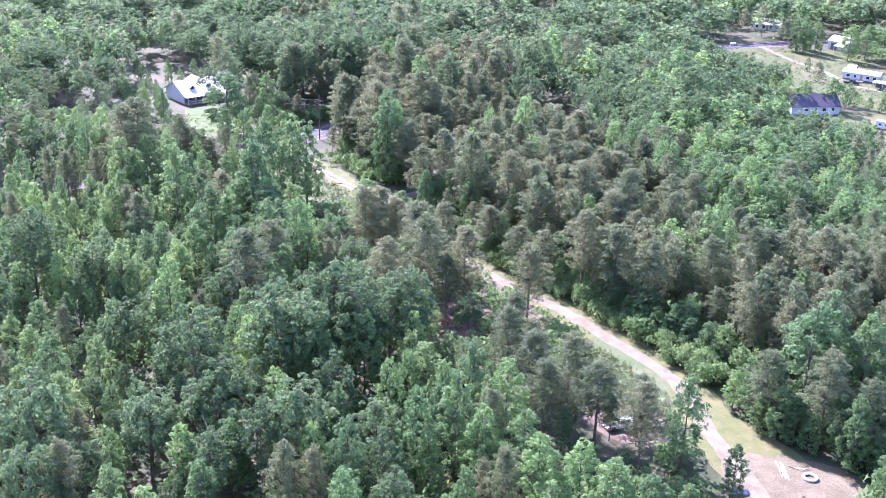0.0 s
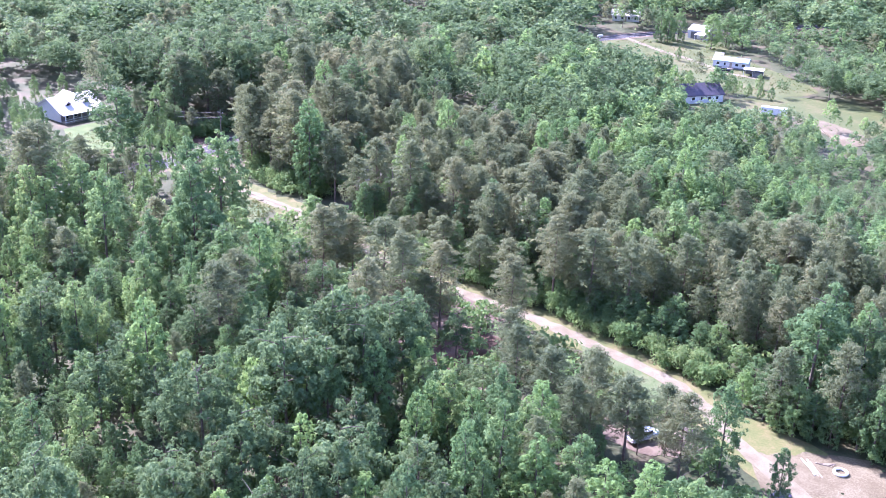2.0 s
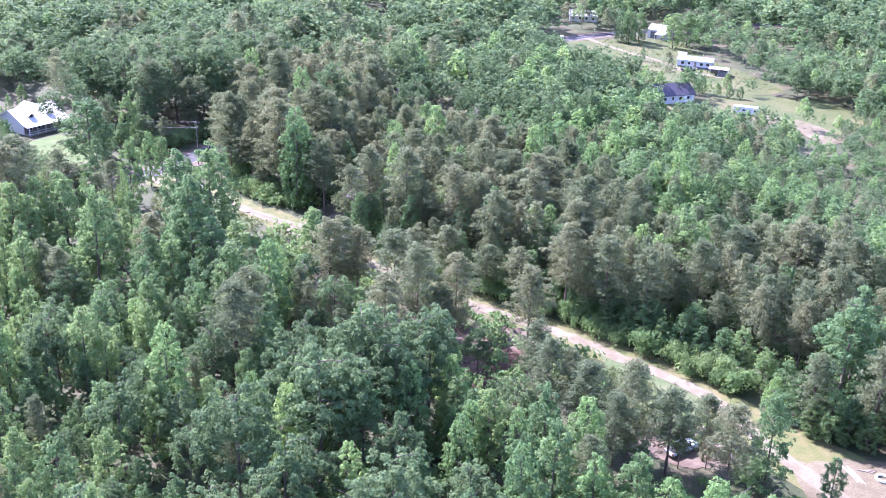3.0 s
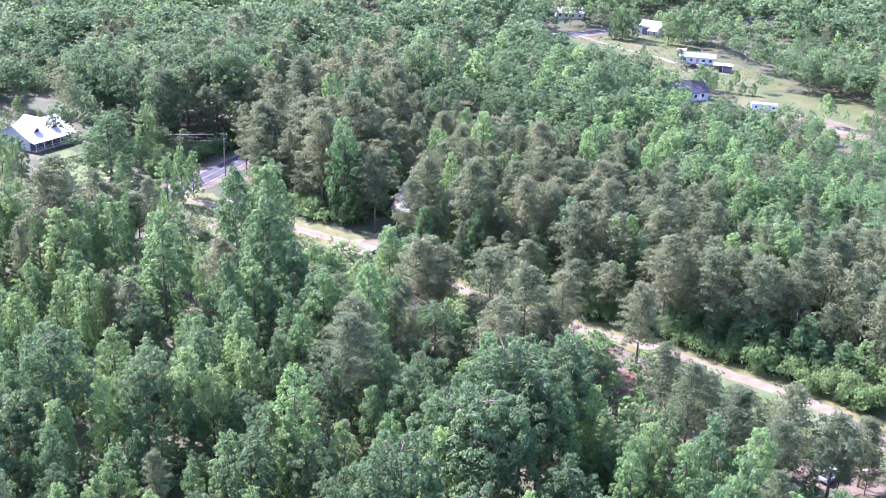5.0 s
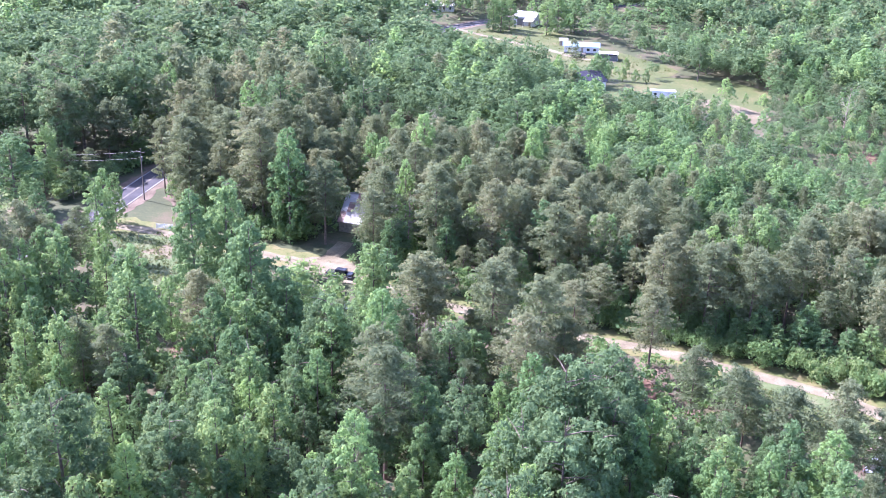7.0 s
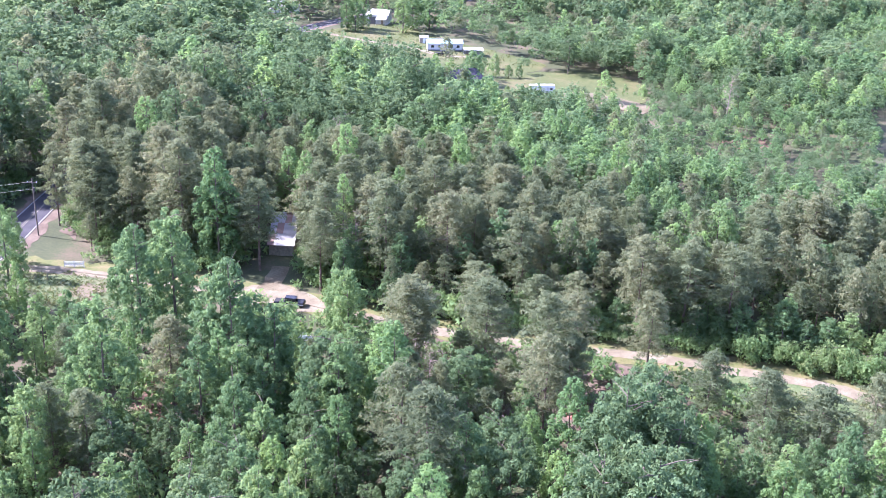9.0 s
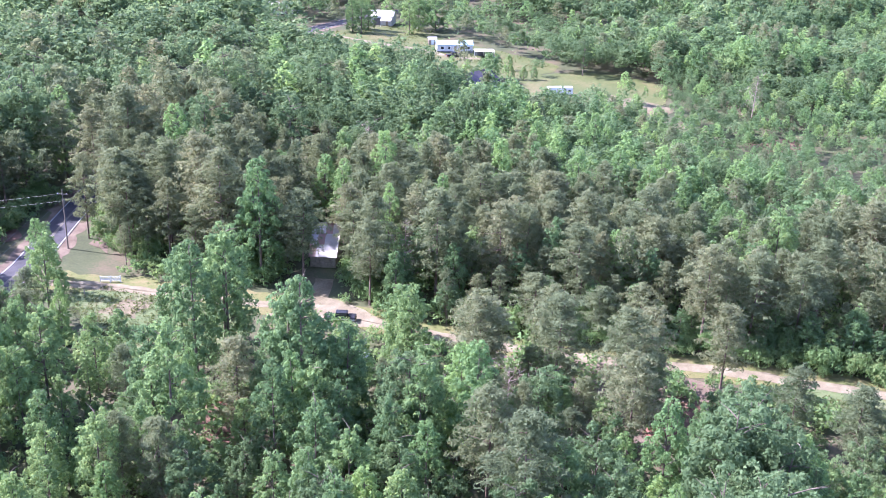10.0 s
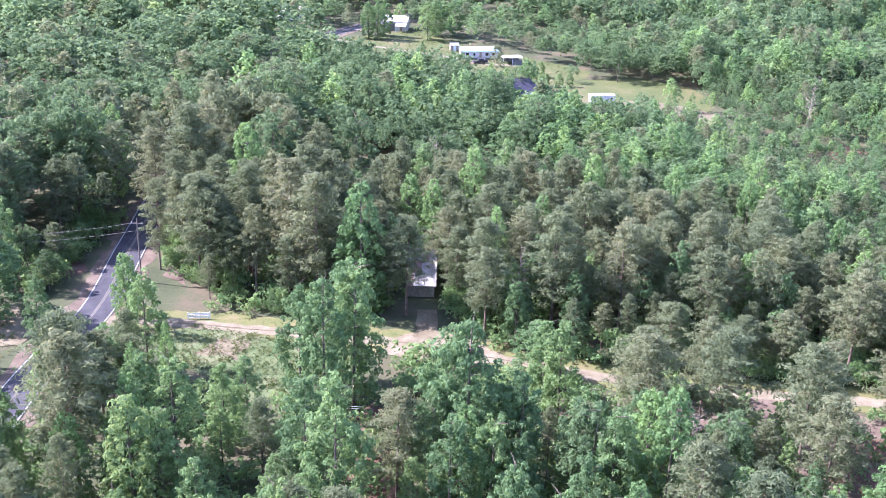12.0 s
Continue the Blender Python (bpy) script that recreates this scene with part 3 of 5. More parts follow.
TALL_OAKS = [(-45, 336, 24, 1.1), (-38, 346, 25, 1.1), (-30, 344, 24, 1.1), (-22, 353, 25, 1.1), (-52, 345, 22, 1.1), (-13, 364, 25, 1.1), (-45, 356, 24, 1.1), (-33, 358, 25, 1.1), (-20, 370, 24, 1.1), (-5, 376, 24, 1.1), (-60, 353, 22, 1.1), (-55, 366, 23, 1.1), (-40, 370, 24, 1.1), (-28, 382, 24, 1.1)]
BARN_PINES = [(4, 256.5, 15), (-8, 266, 16), (7, 262, 16)]
YOUNG_GUMS = [(33.6, 190, 6.6, 1.1), (35.9, 185.4, 7.8, 1.1), (38, 182.5, 7.2, 1.1), (39.6, 180.2, 8.4, 1.1), (42.2, 177.2, 7.2, 1.1), (44.6, 174.4, 9.0, 1.1), (46.8, 171.4, 7.8, 1.1), (49.5, 168.6, 8.4, 1.1), (52, 166.4, 9.6, 1.1), (53.4, 160.5, 8.4, 1.1), (53.2, 154.6, 9.0, 1.1), (52.6, 149.2, 9.6, 1.1), (53.4, 146, 8.4, 1.1), (55, 144, 10.2, 1.1), (57.2, 142.4, 9.0, 1.1), (59, 140, 7.2, 1.1), (67.5, 133, 9.6, 1.1), (69, 128.5, 10.8, 1.1), (42, 181, 9.6, 1.1), (47.5, 176, 10.8, 1.1), (56, 150, 10.8, 1.1), (31.5, 194, 6.5, 1.1), (29.4, 198, 7, 1.1), (27, 202, 6.5, 1.1), (36, 190, 8.5, 1.0), (39.5, 186, 9, 1.0)]
YARD_PINES = [(28.5, 142, 7.5), (32.5, 141, 7)]
FIELD_EDGE = [(112, 416, 9), (109, 423, 10), (115, 409, 8), (106, 428, 10), (119, 400, 8), (121, 392, 8), (122, 384, 9), (123, 376, 8), (117, 384, 10), (113, 394, 11), (108, 404, 11), (103, 414, 12), (116, 374, 9), (121, 366, 7), (114, 364, 9), (128, 362, 5), (135, 360, 4.5)]
FIELD_TREES = [(152.4, 450.4, 15, 0.95), (157.6, 456.6, 14, 0.95), (145.4, 412.7, 6, 0.9), (123.9, 390.9, 5, 1.1), (138.5, 362.8, 5.5, 1.1), (123, 359.8, 6, 1.1), (125.6, 361.8, 7, 1), (130.3, 360.8, 5.5, 1.2), (142.2, 359.8, 5, 1.3), (148.9, 356.7, 5, 1.4), (152, 353.5, 5, 1.3), (154.5, 447.3, 16, 1), (160.6, 450.4, 15, 1), (145.8, 361.8, 6, 1.1), (158.2, 366.9, 6, 1.2), (155.1, 351.5, 5, 1.2), (114.5, 339.8, 6, 1.1), (120.3, 330.9, 5, 1.2), (129.6, 330.9, 5, 1.2), (137.8, 328.7, 4.5, 1.2), (133.4, 355.6, 6, 0.9), (128.2, 357.7, 6.5, 0.9)]
STANDING = [("gum", YOUNG_GUMS), ("pine", YARD_PINES), ("oak", OAKS_A), ("oak", OAKS_B), ("oak", MORE_OAKS), ("poplar", POPLARS_A), ("poplar", MORE_POPLARS), ("gum", GUMS_A), ("gum", GUMS_B), ("gum", GUMS_C), ("gum", MORE_GUMS), ("pine", PINES_A), ("pine", PINES_B), ("pine", MORE_PINES), ("pine", MORE_PINES_B), ("gum", FIELD_GUMS), ("gum", FIELD_TREES), ("gum", HOUSE_TREES), ("oak", FIELD_EDGE), ("gum", YARD_TREES), ("oak", SCREEN_TREES), ("oak", TALL_OAKS), ("pine", BARN_PINES)]
LOW = (YOUNG_GUMS, YARD_PINES, YARD_TREES, SCREEN_TREES, FIELD_EDGE, FIELD_TREES, HOUSE_TREES)
taken, tops = [], []
counts = {"oak": 0, "poplar": 0, "gum": 0, "pine": 0}
for kind, rows in STANDING:
    for x, y, h, *wide in rows:
        plant(kind, x, y, h, (wide or [0.8 if kind == "gum" else 0.9])[0] * (1.3 if kind == "pine" else 1.0))
        counts[kind] += 1
        taken.append((x, y, 3.6 if kind == "oak" else 2.8))
        if h > 6 and rows not in LOW:
            tops.append((x, y, h))
tops = np.array(tops)


def canopy(x, y):
    """The height of the tallest crowns round a place, from the trees that stand out; None far from all of them."""
    d2 = (tops[:, 0] - x) ** 2 + (tops[:, 1] - y) ** 2
    i = np.argsort(d2)[:4]
    if d2[i[0]] > 42 ** 2:
        return None
    w = 1 / (d2[i] + 16)
    return float((tops[i, 2] * w).sum() / w.sum())


# open ground and gaps, where nothing tall is planted: line pieces with a half-width
OPEN = [(50, 100, 44, 157, 7), (44, 157, 26, 189, 5), (26, 189, 3, 219, 3.5), (3, 219, -13.9, 251.2, 3.5), (-13.9, 251.2, -48.6, 293.4, 6.0), (-190, 168, -66.1, 279.9, 7), (-66.1, 279.9, -25.5, 319.5, 7), (-25.5, 319.5, 112.5, 446.3, 4.2), (112.5, 446.3, 155.5, 468.8, 7), (155.5, 468.8, 268.2, 488.3, 5),
        (-9.9, 250.2, 6.6, 269.5, 4.4), (22.4, 480.1, 48, 475, 13), (-84.4, 322.6, -60.6, 300.8, 13), (-37.4, 271.4, -29.9, 252.2, 7), (54, 135, 54, 118, 9), (34, 158, 36, 166, 6), (-37.9, 320.7, -35.7, 325, 5), (119.8, 342, 108.6, 310.4, 4.5), (128.1, 342, 116.8, 310.4, 4.5), (135.3, 342, 125, 310.4, 4.5), (145.4, 336.5, 132.1, 309.2, 4.5), (145.4, 336.5, 120.4, 317.3, 4), (-81.8, 332, -97.3, 349.7, 9), (117, 404, 109, 378.6, 7), (172.9, 456.6, 164.7, 468.8, 8), (169.8, 455.5, 153.5, 433, 5), (112.5, 428.9, 102.7, 401.2, 6), (-33.3, 301.6, -35.6, 293.7, 3.5), (-37.8, 288.1, -40, 282.5, 5), (-31.6, 292.5, -28.2, 301.5, 3), (43, 173, 38, 184, 5.5), (-15.7, 264, -27.1, 279, 6), (16.2, 517, 14.2, 502.6, 7), (148.3, 502.6, 142.2, 489.3, 7), (312.2, 433, 302, 422.8, 7), (354.9, 388, 344.6, 379.5, 7), (252.8, 531.3, 244.6, 519, 7), (280.5, 514.9, 272.3, 503.7, 7), (145, 328, 154, 294, 4.5), (150, 305, 141, 282, 4.5), (122, 345, 112, 318, 4.2), (128, 346, 118, 318, 4.5), (134, 347, 125, 320, 4.5), (-88, 352, -104, 380, 11), (-80, 352, -92, 372, 9), (-72, 318, -62, 308, 8), (-40, 328, -42, 316, 5)]
GAPS = [(34, 172, 29, 146, 3), (38, 165, 33, 140, 3), (28, 188, 25, 165, 3), (-26.6, 262.7, -24, 238, 3), (-7, 245, -6, 225, 3), (7, 185, 6, 163, 3), (35, 176, 17, 158, 3), (-15.9, 254.4, -23, 229, 3), (-44.9, 286.2, -49.8, 258.6, 3), (-57.5, 301.2, -58.6, 266.4, 3), (3, 220, -8, 198, 3), (14, 180, 0, 160, 3), (-16, 231, -24, 208, 3)]
GAPS_2 = [(31, 168, 8, 157, 3), (25, 190, 3, 177, 3), (-38.6, 266, -50, 241, 3), (-7.9, 250.2, -24, 229, 3), (-2, 229, -18, 210, 2.5), (-38.7, 259.6, -53, 238, 3), (-25.9, 248.1, -44, 228, 3), (-34, 237, -52, 217, 3), (14, 205, -8, 195, 2.5), (14, 183, -10, 174, 3), (-69.1, 278.9, -77.9, 250.3, 3.5), (-44.4, 301.1, -57.4, 273.1, 3), (-25.5, 321.7, -38.5, 296.1, 3)]
OPEN_AREAS = [FIELD, [(-71.7, 263.4), (-45, 285), (-29.7, 260.6), (-22, 242), (-5, 224), (-20, 212), (-36, 216), (-52, 222), (-66, 232), (-72, 246.1)], [(-5, 222), (25, 190), (45, 160), (47, 112), (22, 110), (14, 128), (14, 150), (5, 168), (-5, 195), (-18, 212)], [(118.9, 350.4), (158.3, 355.6), (179, 348.4), (185.9, 324.1), (165.3, 303.4), (140.7, 326.4), (120.5, 333.2)]]


def is_open(x, y, lines=None):
    for x0, y0, x1, y1, r in lines or OPEN + GAPS + GAPS_2:
        dx, dy = x1 - x0, y1 - y0
        t = min(1, max(0, ((x - x0) * dx + (y - y0) * dy) / (dx * dx + dy * dy + 1e-9)))
        if (x - x0 - t * dx) ** 2 + (y - y0 - t * dy) ** 2 < r * r:
            return True
    if any(inside(x, y, a) for a in OPEN_AREAS[:1] + OPEN_AREAS[3:] + (OPEN_AREAS[1:3] if lines is None else [])):
        return True
    return any((x - a) ** 2 + (y - b) ** 2 < r * r for a, b, r in taken)


def inside(x, y, poly):
    c = False
    for (x0, y0), (x1, y1) in zip(poly, poly[1:] + poly[:1]):
        if (y0 > y) != (y1 > y) and x < (x1 - x0) * (y - y0) / (y1 - y0) + x0:
            c = not c
    return c


WOOD = [(-55, 80), (35, 88), (85, 105), (115, 185), (190, 240), (430, 322), (430, 470), (350, 570), (180, 620), (-255, 620), (-255, 530), (-105, 200), (-100, 140)]
PINEWOOD = [(-38.6, 293.8), (-31.4, 332.7), (-3.4, 362.8), (23.5, 355.6), (26.3, 305.7), (44.8, 269.5), (56, 240), (58, 214), (78, 200), (92, 196), (84, 163), (64, 160), (44, 178), (24, 206), (10, 226), (8, 246.1), (-1.9, 253.3), (-11.7, 264), (-28.9, 283.5)]
BRIGHT = [(44.8, 269.5), (56, 240), (58, 214), (78, 200), (92, 196), (120, 215), (190, 244), (128.6, 294.2), (88.8, 305.7), (63.2, 305.7)]
TALLWOOD = [(-73.5, 327.7), (-39.8, 327.2), (-5.5, 368.9), (42.9, 410.7), (32.6, 459.6), (-18.6, 439.1), (-72.8, 368.2)]
YOUNG = [(88.8, 305.7), (106.4, 360.8), (118.9, 362.8), (155.3, 305.7), (196.2, 305.7), (250.3, 328.7), (437.5, 339.8), (190, 244), (128.6, 294.2)]
NEAR = [(-70, 80), (40, 85), (95, 110), (110, 200), (61, 271.7), (2.7, 339.8), (-60.5, 338.4), (-110, 260.8), (-110, 140)]


ROADSIDE = [(-31.1, 304.9), (-27.3, 329.5), (-1.4, 362.8), (21.5, 356.7), (16.6, 317.3), (-2.8, 291.9), (-22.7, 286.8), (-30.5, 293.6)]


def species(x, y, u):
    if inside(x, y, ROADSIDE):
        return "pine"
    if inside(x, y, BRIGHT):
        return "poplar" if u < 0.6 else ("oak" if u < 0.85 else "pine")
    if inside(x, y, TALLWOOD):
        return "oak" if u < 0.8 else "pine"
    if y > 285 and not inside(x, y, PINEWOOD) and not inside(x, y, YOUNG):
        return "oak" if u < 0.74 else "poplar" if u < 0.9 else "pine"
    patchy = noise.noise((x * 0.03, y * 0.03, 3.0)) + 0.5 * noise.noise((x * 0.09, y * 0.09, 7.0))
    if inside(x, y, PINEWOOD):
        return "pine" if u < 0.9 else ("poplar" if u < 0.97 else "oak")
    if patchy > 0.12:
        return "oak" if u < 0.7 else ("poplar" if u < 0.92 else "pine")
    if patchy < -0.25:
        return "pine" if u < 0.45 else ("poplar" if u < 0.8 else "oak")
    return "poplar" if u < 0.6 else ("oak" if u < 0.9 else "pine")


track_run = smooth_line(TRACK, 2.0)
track_way = np.gradient(track_run, axis=0)


def below_view(x, y):
    """How tall a tree may grow on the low side of the track and leave the track open to view from over the woods there."""
    off = np.array([x, y]) - track_run
    i = int((off ** 2).sum(1).argmin())
    if off[i] @ (track_way[i][1], -track_way[i][0]) > 0 or i < 2:
        return 99.0
    return 0.8 + 0.4 * float(np.hypot(*off[i]))


rng = random.Random(5)
far = {"oak": [], "poplar": [], "gum": [], "pine": []}
STEP = 5.8
for j in range(int(600 / STEP)):
    for i in range(int(740 / STEP)):
        x, y = -290 + (i + rng.uniform(0, 0.95)) * STEP, 78 + (j + rng.uniform(0, 0.95)) * STEP
        u, hu, wu = rng.random(), rng.random(), rng.random()
        if not inside(x, y, WOOD) or is_open(x, y) or (y > 300 and wu > 0.92) or (y > 400 and wu > 0.6):
            continue
        if y > 290 and x < 90 and wu > 0.35 and noise.noise((x * 0.045, y * 0.045, 9.0)) > 0.16 and not inside(x, y, ROADSIDE):
            continue                                    # dark gaps in the canopy
        kind = species(x, y, u)
        if kind == "poplar" and wu < 0.42 or kind == "oak" and wu < 0.2 and (y < 285 or x > 90):
            kind = "gum"
        h = {"oak": 10 + 10 * hu, "poplar": 11 + 10 * hu, "gum": 10 + 9 * hu, "pine": (12.5 + 6.5 * hu) * (1.35 if inside(x, y, ROADSIDE) else 1.0)}[kind] * (1.0 + 0.3 * noise.noise((x * 0.035, y * 0.035, 1.0))) * (0.6 if inside(x, y, YOUNG) else 0.8 if inside(x, y, BRIGHT) else 1.18 if inside(x, y, TALLWOOD) else 1.0)
        if inside(x, y, ROADSIDE) and wu > 0.72:
            continue
        if kind == "poplar" and inside(x, y, PINEWOOD):
            h *= 0.8 if y > 235 else 0.5
        if y < 235 and not inside(x, y, PINEWOOD):
            if wu > 0.8:
                continue
            h = min(h * 1.17, 16.5 if x > -10 and y < 165 else 14.5 if x > -46 and 176 < y < 218 else 22)
        local = canopy(x, y)
        if local:
            h = local * (0.62 + 0.36 * hu) * (0.85 if kind == "oak" else 1.0)
        h = min(h, below_view(x, y))
        if h < 2.5 or inside(x, y, TALLWOOD) and wu > 0.55:
            continue
        if inside(x, y, NEAR) and counts[kind] < 330:
            counts[kind] += 1
            plant(kind, x, y, h, 0.72 + 0.32 * wu)
        else:
            far[kind].append((x, y, h, (0.9 + 0.4 * wu) * (1.35 if y > 400 else 1.0)))

# young growth stands closer
for j in range(36):
    for i in range(68):
        x, y, u, hu = 62 + (i + rng.random()) * 5.4, 190 + (j + rng.random()) * 5.4, rng.random(), rng.random()
        if inside(x, y, WOOD) and not is_open(x, y) and not inside(x, y, PINEWOOD):
            local = canopy(x, y) or 11.0
            far["poplar" if u < 0.15 else "oak" if u < 0.62 else "gum"].append((x, y, local * (0.45 + 0.45 * hu), 1.3))

# the woods go on under the flight
for j in range(24):
    for i in range(38):
        x, y, u, hu = -210 + (i + rng.random()) * 7.5, -40 + (j + rng.random()) * 7.5, rng.random(), rng.random()
        if not inside(x, y, WOOD) and y < 165 and x + y > -150:
            far[species(x, y, u)].append((x, y, 10 + 6 * hu, 1.15, True))

# the pine stand is planted closer
for j in range(42):
    for i in range(32):
        x, y, u, hu = -44 + (i + rng.random()) * 4.6, 158 + (j + rng.random()) * 4.6, rng.random(), rng.random()
        if inside(x, y, PINEWOOD) and not inside(x, y, ROADSIDE) and not is_open(x, y) and u < 0.5:
            far["pine" if u < 0.36 else "gum"].append((x, y, 12.0 + 6.0 * hu if u < 0.36 else 9 + 7 * hu, 0.95))

for kind, rows in far.items():
    form, h0, leaf, bark, r, first, rise = KINDS[kind]
    forms = []
    for i in range(6):
        g = np.random.default_rng(900 + i)
        pair = []
        for n, size in ((1480, 0.385), (860, 0.5), (420, 0.7)):
            q = form(g, h0, n, size * (1.32 if kind == "pine" else 1.0))[0]
            pair.append(q[(q[:, 0, 2] > h0 * 0.5) | (g.random(n) < 0.07)])       # the lower crowns stand in their neighbours
        forms.append(pair)
    g = np.random.default_rng(77)
    out, tints = [], []
    for x, y, h, wide, *low in rows:
        q = forms[g.integers(6)][2 if low else 0 if math.hypot(x + 80, y - 100) < 255 else 1 if math.hypot(x + 80, y - 100) < 365 else 2]
        a, s = g.uniform(0, 6.28), h / h0
        ca, sa = math.cos(a) * s * wide, math.sin(a) * s * wide
        p = np.empty_like(q)
        p[..., 0] = q[..., 0] * ca - q[..., 1] * sa + x
        p[..., 1] = q[..., 0] * sa + q[..., 1] * ca + y
        p[..., 2] = q[..., 2] * s + float(height(x, y))
        out.append(p)
        tints.append(np.full(len(q), g.random(), np.float32))
    woods = new(NAMES[kind][0] + "_woods", blades_mesh("woods", np.concatenate(out), leaf, np.concatenate(tints)))
    tagged(woods, {"oak": "far woods of rounded oak crowns", "gum": "far woods of fresh green sweetgums", "poplar": "far woods of bright tulip trees", "pine": "far stands of grey-green pines"}[kind], "woods", kind="stuff")

# undergrowth: low leafy bushes under and beside the near trees
def scatter(name, spots, forms, leaf, label, category):
    g = np.random.default_rng(31)
    out, tints = [], []
    for x, y, s in spots:
        q, a = forms[g.integers(len(forms))], g.uniform(0, 6.28)
        p = np.empty_like(q)
        p[..., 0] = (q[..., 0] * math.cos(a) - q[..., 1] * math.sin(a)) * s + x
        p[..., 1] = (q[..., 0] * math.sin(a) + q[..., 1] * math.cos(a)) * s + y
        p[..., 2] = q[..., 2] * s + float(height(x, y))
        out.append(p)
        tints.append(np.full(len(q), g.random(), np.float32))
    ob = new(name, blades_mesh(name, np.concatenate(out), leaf, np.concatenate(tints)))
    return tagged(ob, label, category, kind="stuff")


GRASSY = [[(-40.9, 287.1), (-32, 282.4), (-28.1, 292.4), (-26.9, 309.4), (-35.2, 305)], [(-50, 284), (-38, 284), (-28, 271), (-15, 252), (-28, 240), (-42, 242), (-50, 262)], [(29, 180), (42, 167), (40, 153), (29, 151), (25, 164)], [(-96.8, 318.9), (-64.9, 327.2), (-54.4, 313.1), (-57.4, 295), (-64.8, 284.9), (-83.8, 297.4)]]
bush = [shrub_form(np.random.default_rng(60 + i), 3.0, 130, 0.38)[0] for i in range(5)]
spots = []
for j in range(72):
    for i in range(62):
        x, y = -105 + (i + rng.random()) * 3.4, 90 + (j + rng.random()) * 3.4
        if inside(x, y, NEAR) and not is_open(x, y, OPEN[:16]) and not any(inside(x, y, a) for a in GRASSY):
            spots.append((x, y, 0.6 + 0.9 * rng.random() ** 2))
scatter("undergrowth", spots, bush, L_SHRUB, "leafy green undergrowth between the trunks", "undergrowth")


# light shrubs and saplings along the wood's edge
edge_rng = random.Random(21)
SHRUB_EDGES = [[(47, 160), (36, 182), (27, 195), (14, 212), (7, 224)], [(-2, 244), (2.2, 256.5)], [(-11.7, 262.9), (-21.3, 272.4), (-26.1, 277.9)], [(56, 150), (64, 140), (70, 126)], [(-25.9, 283.5), (-26.5, 293.6), (-24, 304.8), (-18.4, 316.1), (-7.8, 328.6), (13.2, 348.4)], [(-52.3, 308.2), (-42, 318.6), (-27.3, 333.9)]]
for e in SHRUB_EDGES:
    for px_, py_ in smooth_line(e, 1.3):
        for row in range(2):
            if edge_rng.random() < 0.85:
                x, y = px_ + edge_rng.uniform(-1.2, 1.8) + row * 2.0, py_ + edge_rng.uniform(-1, 1) + row * 1.2
                plant("shrub", x, y, edge_rng.uniform(1.6, 4.2) + row * 1.2, edge_rng.uniform(0.55, 0.9))

# a hedge of young sweetgums in front of the pine stand
for px_, py_ in smooth_line([(48, 166), (39, 184), (30, 198), (20, 210)], 2.3):
    plant("gum", px_ + edge_rng.uniform(1.5, 4.5), py_ + edge_rng.uniform(-0.5, 2.5), edge_rng.uniform(4.5, 9.0), edge_rng.uniform(0.8, 1.1))

# grass and weeds on the open ground
tuft = []
for i in range(5):
    g = np.random.default_rng(40 + i)
    c = np.column_stack([g.normal(0, 0.3, (4, 2)), np.full(4, 0.12)])
    tuft.append(leaf_blades(g, c, np.full((4, 3), 0.22), 14, 0.2, 0.6, 0.8, 0.3))
spots = []
for area, n in (([(-45, 283.9), (-37.1, 280.2), (-29.5, 268.1), (-19.9, 254.4), (-31, 242), (-41, 245), (-46.7, 262.8)], 1500), ([(28, 178), (36, 166), (36.5, 153), (29, 151), (25, 162)], 700), ([(-94.8, 319.4), (-64.9, 325.6), (-56.5, 313.6), (-57.4, 297.5), (-66.7, 287.9), (-81.8, 300.3)], 600), (FIELD, 1100)):
    xs, ys = [p[0] for p in area], [p[1] for p in area]
    for _ in range(n):
        x, y = edge_rng.uniform(min(xs), max(xs)), edge_rng.uniform(min(ys), max(ys))
        if inside(x, y, area):
            spots.append((x, y, edge_rng.uniform(0.6, 1.8)))
track_line = smooth_line(TRACK, 0.8)
for p0, p1 in zip(track_line, track_line[1:]):
    along = (p1 - p0) / np.hypot(*(p1 - p0))
    for side in (-1, 1):
        o = side * edge_rng.uniform(2.2, 4.6)
        if p0[1] > 152:
            spots.append((p0[0] + o * along[1], p0[1] - o * along[0], edge_rng.uniform(0.3, 0.7)))
scatter("grass_tufts", spots, tuft, L_GRASS, "tufts of grass and weeds on open ground", "grass")


# ---- buildings and things ----
def plain(name, colour, rough=0.6, metal=0.0, vary=0.12, scale=3.0, bump=0.0):
    lo, hi = tuple(c * (1 - vary) for c in colour), tuple(min(1, c * (1 + vary)) for c in colour)
    return surface(name, [(0.35, lo), (0.65, hi)], scale, scale * 8, rough, bump, metal)


def ribbed(name, colour, rough, metal, pitch):
    """Sheet roofing: ribs along the slope, with a little weathering."""
    m = plain(name, colour, rough, metal, 0.08, 0.8)
    n, l = m.node_tree.nodes, m.node_tree.links
    w, tc, b = n.new("ShaderNodeTexWave"), n.new("ShaderNodeTexCoord"), n.new("ShaderNodeBump")
    w.inputs["Scale"].default_value = pitch
    l.new(tc.outputs["Object"], w.inputs["Vector"])
    b.inputs["Distance"].default_value = 0.03
    l.new(w.outputs[1], b.inputs["Height"])
    l.new(b.outputs[0], n["Principled BSDF"].inputs["Normal"])
    return m


